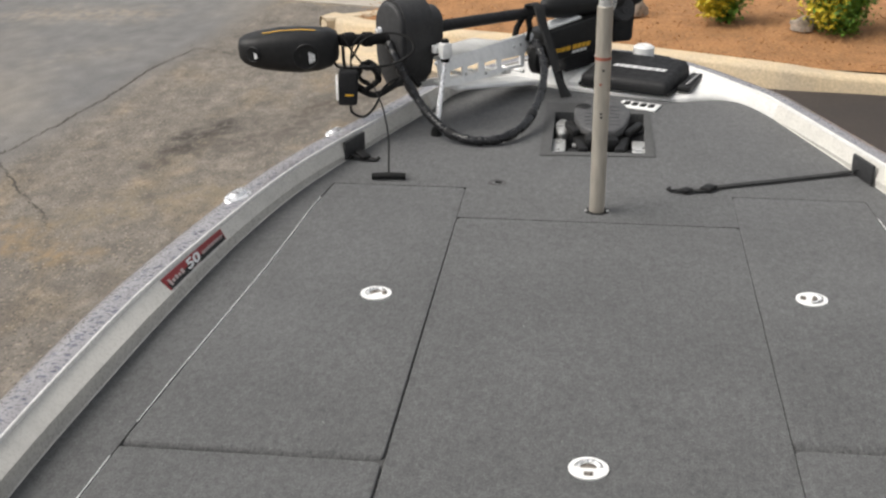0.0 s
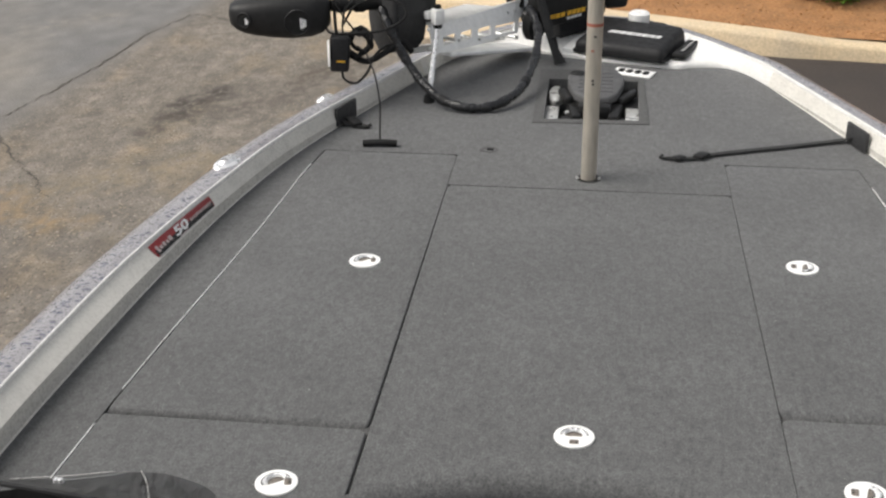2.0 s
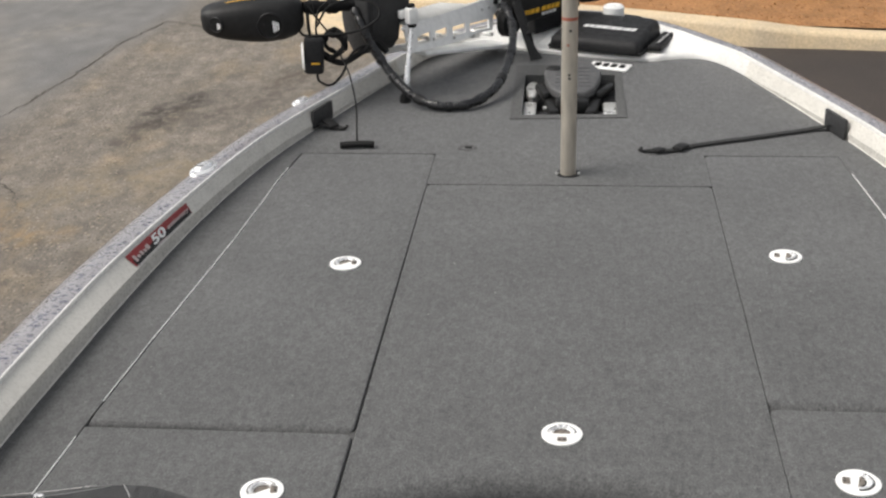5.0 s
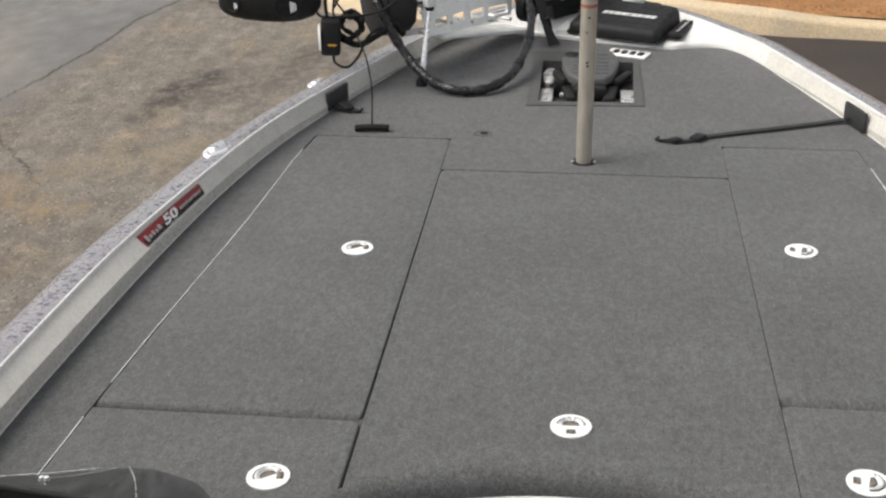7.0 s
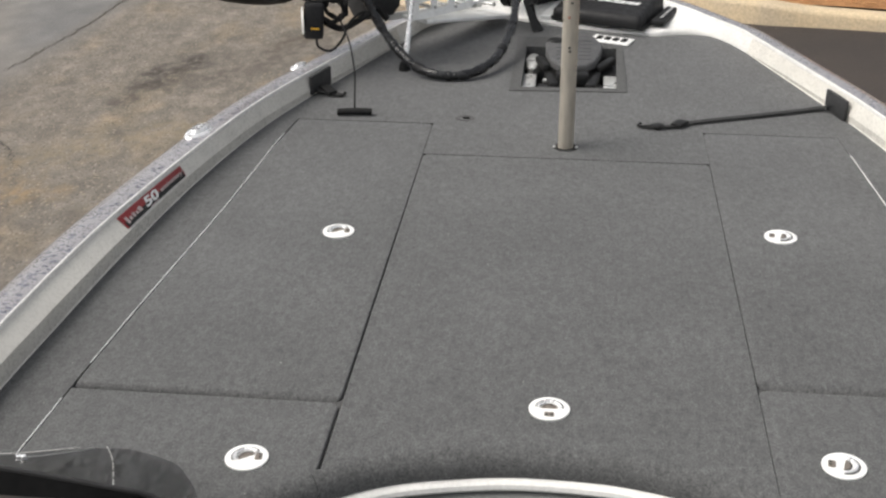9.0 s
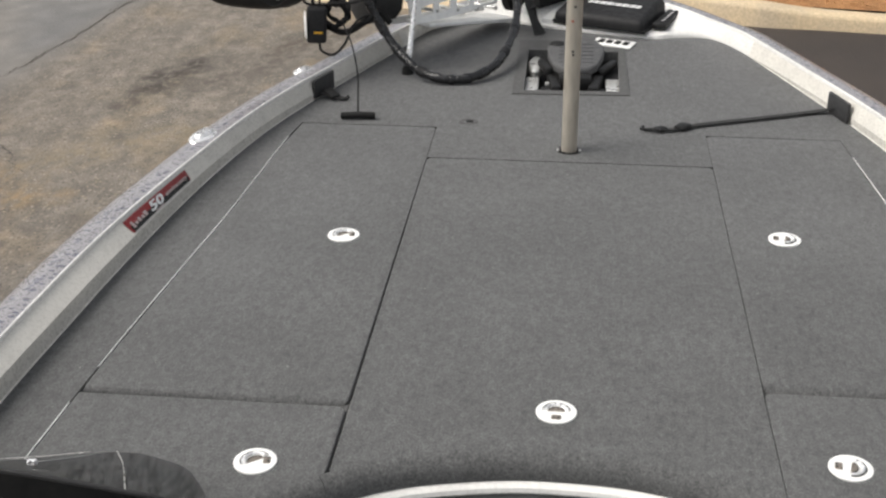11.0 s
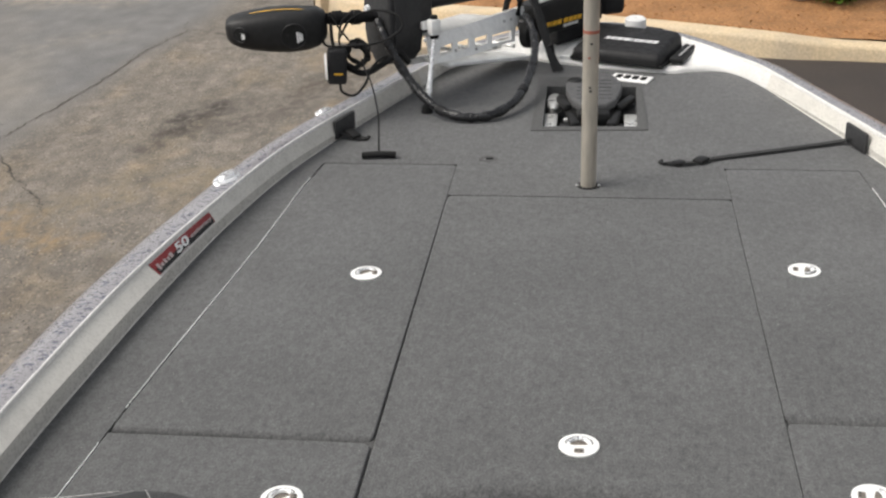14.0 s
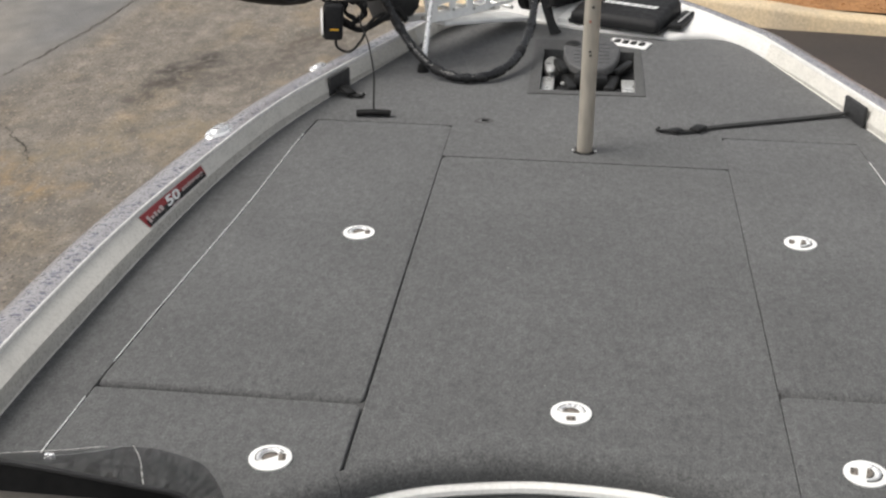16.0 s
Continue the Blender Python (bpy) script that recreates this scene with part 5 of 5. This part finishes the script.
part("strap_tail", ribbon([at_tm(p) for p in ((-0.215, 2.60, 1.33), (-0.185, 2.56, 1.24), (-0.155, 2.53, 1.16), (-0.135, 2.51, 1.108))], 0.028, 0.002), WEB, TM)

# pull cord with its T handle
pc = thing("pull_handle", (-0.648, 1.570, DECK), "black pull handle on a thin cord lying on the deck", "handle")
part("grip", tube([(-0.052, -0.004, 0.011), (-0.03, -0.003, 0.013), (0.0, 0, 0.014), (0.03, 0.003, 0.013), (0.052, 0.005, 0.011)], 0.0115, 12, 0.9), RUBBER, pc, "", True)
o = Vector((-0.648, 1.570, DECK))
part("cord", tube([Vector(p) - o for p in smooth_line([(-0.648, 1.572, 1.118), (-0.652, 1.60, 1.15), (-0.672, 1.72, 1.195), (-0.715, 1.87, 1.245), (-0.751, 1.95, 1.275), (-0.765, 1.985, 1.30)], 8)], 0.0028, 6), RUBBER, pc, "thin black cord", True)

# ---- console with smoked windscreen ----
con = thing("console", (-0.80, -0.70, DECK - 0.42), "side console with a smoked acrylic windscreen", "console")
co_ = Vector((-0.80, -0.70, DECK - 0.42))


base = smooth_line([(-1.06, -0.40, 1.172), (-0.948, -0.38, 1.189), (-0.847, -0.38, 1.204), (-0.758, -0.38, 1.220), (-0.700, -0.38, 1.226), (-0.662, -0.382, 1.225), (-0.620, -0.39, 1.220), (-0.591, -0.40, 1.216), (-0.570, -0.42, 1.213), (-0.547, -0.455, 1.218), (-0.524, -0.50, 1.224)], 4)
topl = smooth_line([(-1.06, -0.65, 1.405), (-0.93, -0.65, 1.396), (-0.795, -0.65, 1.382), (-0.714, -0.65, 1.373), (-0.633, -0.65, 1.362), (-0.598, -0.65, 1.357), (-0.565, -0.65, 1.353), (-0.545, -0.65, 1.349), (-0.530, -0.652, 1.344), (-0.518, -0.665, 1.336), (-0.508, -0.69, 1.326)], 4)
ws = loft([[a - co_, a.lerp(b, 0.33) - co_ - Vector((0, 0.003, 0.002)), a.lerp(b, 0.66) - co_ - Vector((0, 0.003, 0.002)), b - co_] for a, b in zip(base, topl)])
bmesh.ops.solidify(ws, geom=ws.faces[:], thickness=0.004)
part("windscreen", ws, SMOKED, con, "smoked acrylic windscreen", True)
part("windscreen_edge", tube([b - co_ for b in topl], 0.004, 8), COVER, con, "", True)


def on_screen(i, t, lift=0.001):
    """A place on the windscreen: i along its edge, t from the foot to the top."""
    k, f = int(i), i - int(i)
    a, b = base[k].lerp(base[k + 1], f), topl[k].lerp(topl[k + 1], f)
    return a.lerp(b, t) - co_ + Vector((0, lift * 0.6, lift))


part("crease", tube([on_screen(15 + 6 * k / 10, k / 10) for k in range(11)], 0.0010, 6), STEEL, con, "pale crease in the screen", True)
# thin pale tubes draw the glints on the screen's fold and foot
part("edge_glint", tube([on_screen(13.5 - 4.0 * k / 6, 0.02 + 0.42 * k / 6) for k in range(7)], 0.0008, 6), STEEL, con, "glint along a fold in the screen, drawn as a pale line", True)
part("foot_glint", tube([on_screen(12.0 - 8.0 * k / 8, 0.0, 0.002) for k in range(9)], 0.0005, 6), STEEL, con, "glint along the foot of the screen, drawn as a thin line", True)
for i, t in ((9.0, 0.47), (9.35, 0.47)):
    part("rivet", lathe([(0.0, 0.004), (0.004, 0.003), (0.005, -0.004)], 10, on_screen(i, t)), CHROME, con)
# body and hood are black to give the deep shade below the screen
body = box((0.46, 0.55, 0.46), (-0.03, 0.03, 0.23), 0.03, 3, taper=0.95)
part("body", body, BLACK, con, "moulded console body, black for the shade under the windscreen", True)
part("hood", loft([[a - co_ + Vector((0, -0.01, -0.012)) for a in base], [Vector((a.x, -0.47, 1.13)) - co_ for a in base]]), BLACK, con, "", True)
part("dash", box((0.47, 0.22, 0.16), Vector((-0.725, -0.736, 1.240)) - co_, 0.012, turn=rot(-3, 0, 0)), DASH, con, "grey-brown dash top", True)
part("pedestal", box((0.44, 0.30, 0.46), Vector((-0.82, -0.86, 0.912)) - co_, 0.02), BLACK, con, "", True)

# ---- trailer that carries the boat ----
tr = thing("boat_trailer", (0, 0, 0), "dark steel boat trailer under the hull", "trailer")
for sx in (-1, 1):
    part("frame_rail", tube([(sx * 0.75, -2.8, 0.36), (sx * 0.75, 0.8, 0.36), (sx * 0.30, 2.2, 0.36), (sx * 0.06, 2.6, 0.36)], 0.04, 8), BLACK, tr, "", True)
    part("bunk", box((0.09, 3.2, 0.12), (sx * 0.45, -0.9, 0.405), 0.01), RUBBER, tr)
    part("wheel", lathe([(0.0, -0.09), (0.17, -0.09), (0.19, -0.10), (0.29, -0.095), (0.32, -0.07), (0.32, 0.07), (0.29, 0.095), (0.19, 0.10), (0.17, 0.09), (0.0, 0.09)], 36, (sx * 0.98, -2.1, 0.32), rot(0, 90, 0)), RUBBER, tr, "", True)
part("axle", tube([(-0.98, -2.1, 0.32), (0.98, -2.1, 0.32)], 0.03, 10), BLACK, tr)
keel_rows = []
for r_ in hull_rows:
    x, y, z = r_[-1]
    keel_rows.append([(x, y, z), (x * 0.45, y * 0.99, z - 0.06 if y < 2 else z), (0.0, min(y, 2.7), max(0.40, z - 0.02))])
part("keel", loft(keel_rows), FLAKE, boat, "grey hull bottom", True)

# ---- shrubs and bed details ----
def shrub(at, radius, height, n, yellow, seed, label):
    e = thing("shrub", at, label, "shrub", "shrubs in the bed")
    r = random.Random(seed)
    tips = []
    for k in range(11):
        q = r.uniform(0, 2 * math.pi)
        lean = r.uniform(0.2, 1.0)
        tip = (math.cos(q) * radius * lean * 0.8, math.sin(q) * radius * lean * 0.8, height * r.uniform(0.5, 0.95))
        tips.append(tip)
        part("stem", tube(smooth_line([(0.02 * math.cos(q), 0.02 * math.sin(q), -0.03), (tip[0] * 0.35, tip[1] * 0.35, tip[2] * 0.45), tip], 4), lambda t: 0.009 * (1 - 0.75 * t), 6), BARK, e)
    for name, mat, count in (("foliage", LEAF, int(n * (1 - yellow))), ("foliage", LEAF_Y, int(n * yellow))):
        bm = bmesh.new()
        for k in range(count):
            tip = r.choice(tips)
            f = r.uniform(0.12, 1.1)
            c = Vector(tip) * f + Vector((r.gauss(0, 0.16), r.gauss(0, 0.16), r.gauss(0, 0.12))) * radius * 1.1
            c.z = max(c.z, 0.02)
            if mat is LEAF_Y:
                c += Vector((-0.35 * radius, -0.2 * radius, 0.05))
            s = r.uniform(0.011, 0.024)
            m = Matrix.Translation(c) @ Euler((r.uniform(-1, 1), r.uniform(-1, 1), r.uniform(0, 6.3))).to_matrix().to_4x4()
            vs = [bm.verts.new(m @ Vector(p)) for p in ((0, -s, 0), (s * 0.5, -s * 0.2, s * 0.12), (s * 0.35, s * 0.6, s * 0.05), (0, s * 1.2, -s * 0.2), (-s * 0.35, s * 0.6, s * 0.05), (-s * 0.5, -s * 0.2, s * 0.12))]
            bm.faces.new((vs[0], vs[1], vs[2], vs[3]))
            bm.faces.new((vs[0], vs[3], vs[4], vs[5]))
        part(name, bm, mat, e, "yellow-tipped leaves" if mat is LEAF_Y else "green leaves")
    return e


shrub((0.955, 7.86, 0.20), 0.27, 0.50, 5200, 0.5, 11, "small yellow-green shrub growing in bark mulch")
shrub((1.79, 7.58, 0.19), 0.37, 0.70, 8500, 0.16, 12, "rounded green shrub with a few yellow leaves")
shrub((3.2, 7.4, 0.2), 0.36, 0.7, 1800, 0.2, 13, "rounded green shrub with a few yellow leaves")
shrub((-0.2, 9.4, 0.25), 0.3, 0.6, 900, 0.4, 14, "small yellow-green shrub growing in bark mulch")


def rock(at, size, seed):
    bm = bmesh.new()
    bmesh.ops.create_icosphere(bm, subdivisions=3, radius=1)
    for v in bm.verts:
        k = 1 + 0.35 * noise.noise(v.co * 1.7 + Vector((seed, 0, 0)))
        v.co = Vector((v.co.x * size[0] * k, v.co.y * size[1] * k, max(v.co.z * size[2] * k, -0.02)))
    ob = part("rock", moved(bm, Matrix.Translation(at)), STONE, None, "", True)
    return tagged(ob, "rough grey-brown rock lying in the mulch", "rock")


rock((1.53, 7.66, 0.22), (0.11, 0.09, 0.075), 3.0)
rock((0.26, 8.06, 0.22), (0.10, 0.08, 0.13), 8.0)

chips = bmesh.new()
r9 = random.Random(21)
for k in range(7000):
    x = r9.uniform(-2.0, 4.5)
    f = None
    for a, b in zip(front, front[1:]):
        if a.x <= x <= b.x:
            f = a.y + (b.y - a.y) * (x - a.x) / (b.x - a.x)
            break
    if f is None:
        continue
    y = f + 0.03 + 2.4 * r9.random() ** 1.5
    dy = y - f
    z = 0.135 + 0.05 * min(1, dy / 0.5) + 0.035 * max(dy, 0) ** 1.1
    s = r9.uniform(0.005, 0.013)
    m = Matrix.Translation((x, y, z)) @ Euler((r9.uniform(-0.6, 0.6), r9.uniform(-0.6, 0.6), r9.uniform(0, 6.3))).to_matrix().to_4x4()
    vs = [m @ Vector(p) for p in ((-s, -s * 0.3, 0), (s, -s * 0.35, 0), (s * 0.8, s * 0.3, 0.006), (-s * 0.9, s * 0.35, 0.004))]
    vs = [chips.verts.new(v) for v in vs]
    chips.faces.new(vs)
tagged(part("bark_chips", chips, CHIP), "loose orange-brown bark chips over the bed", "mulch", kind="stuff")
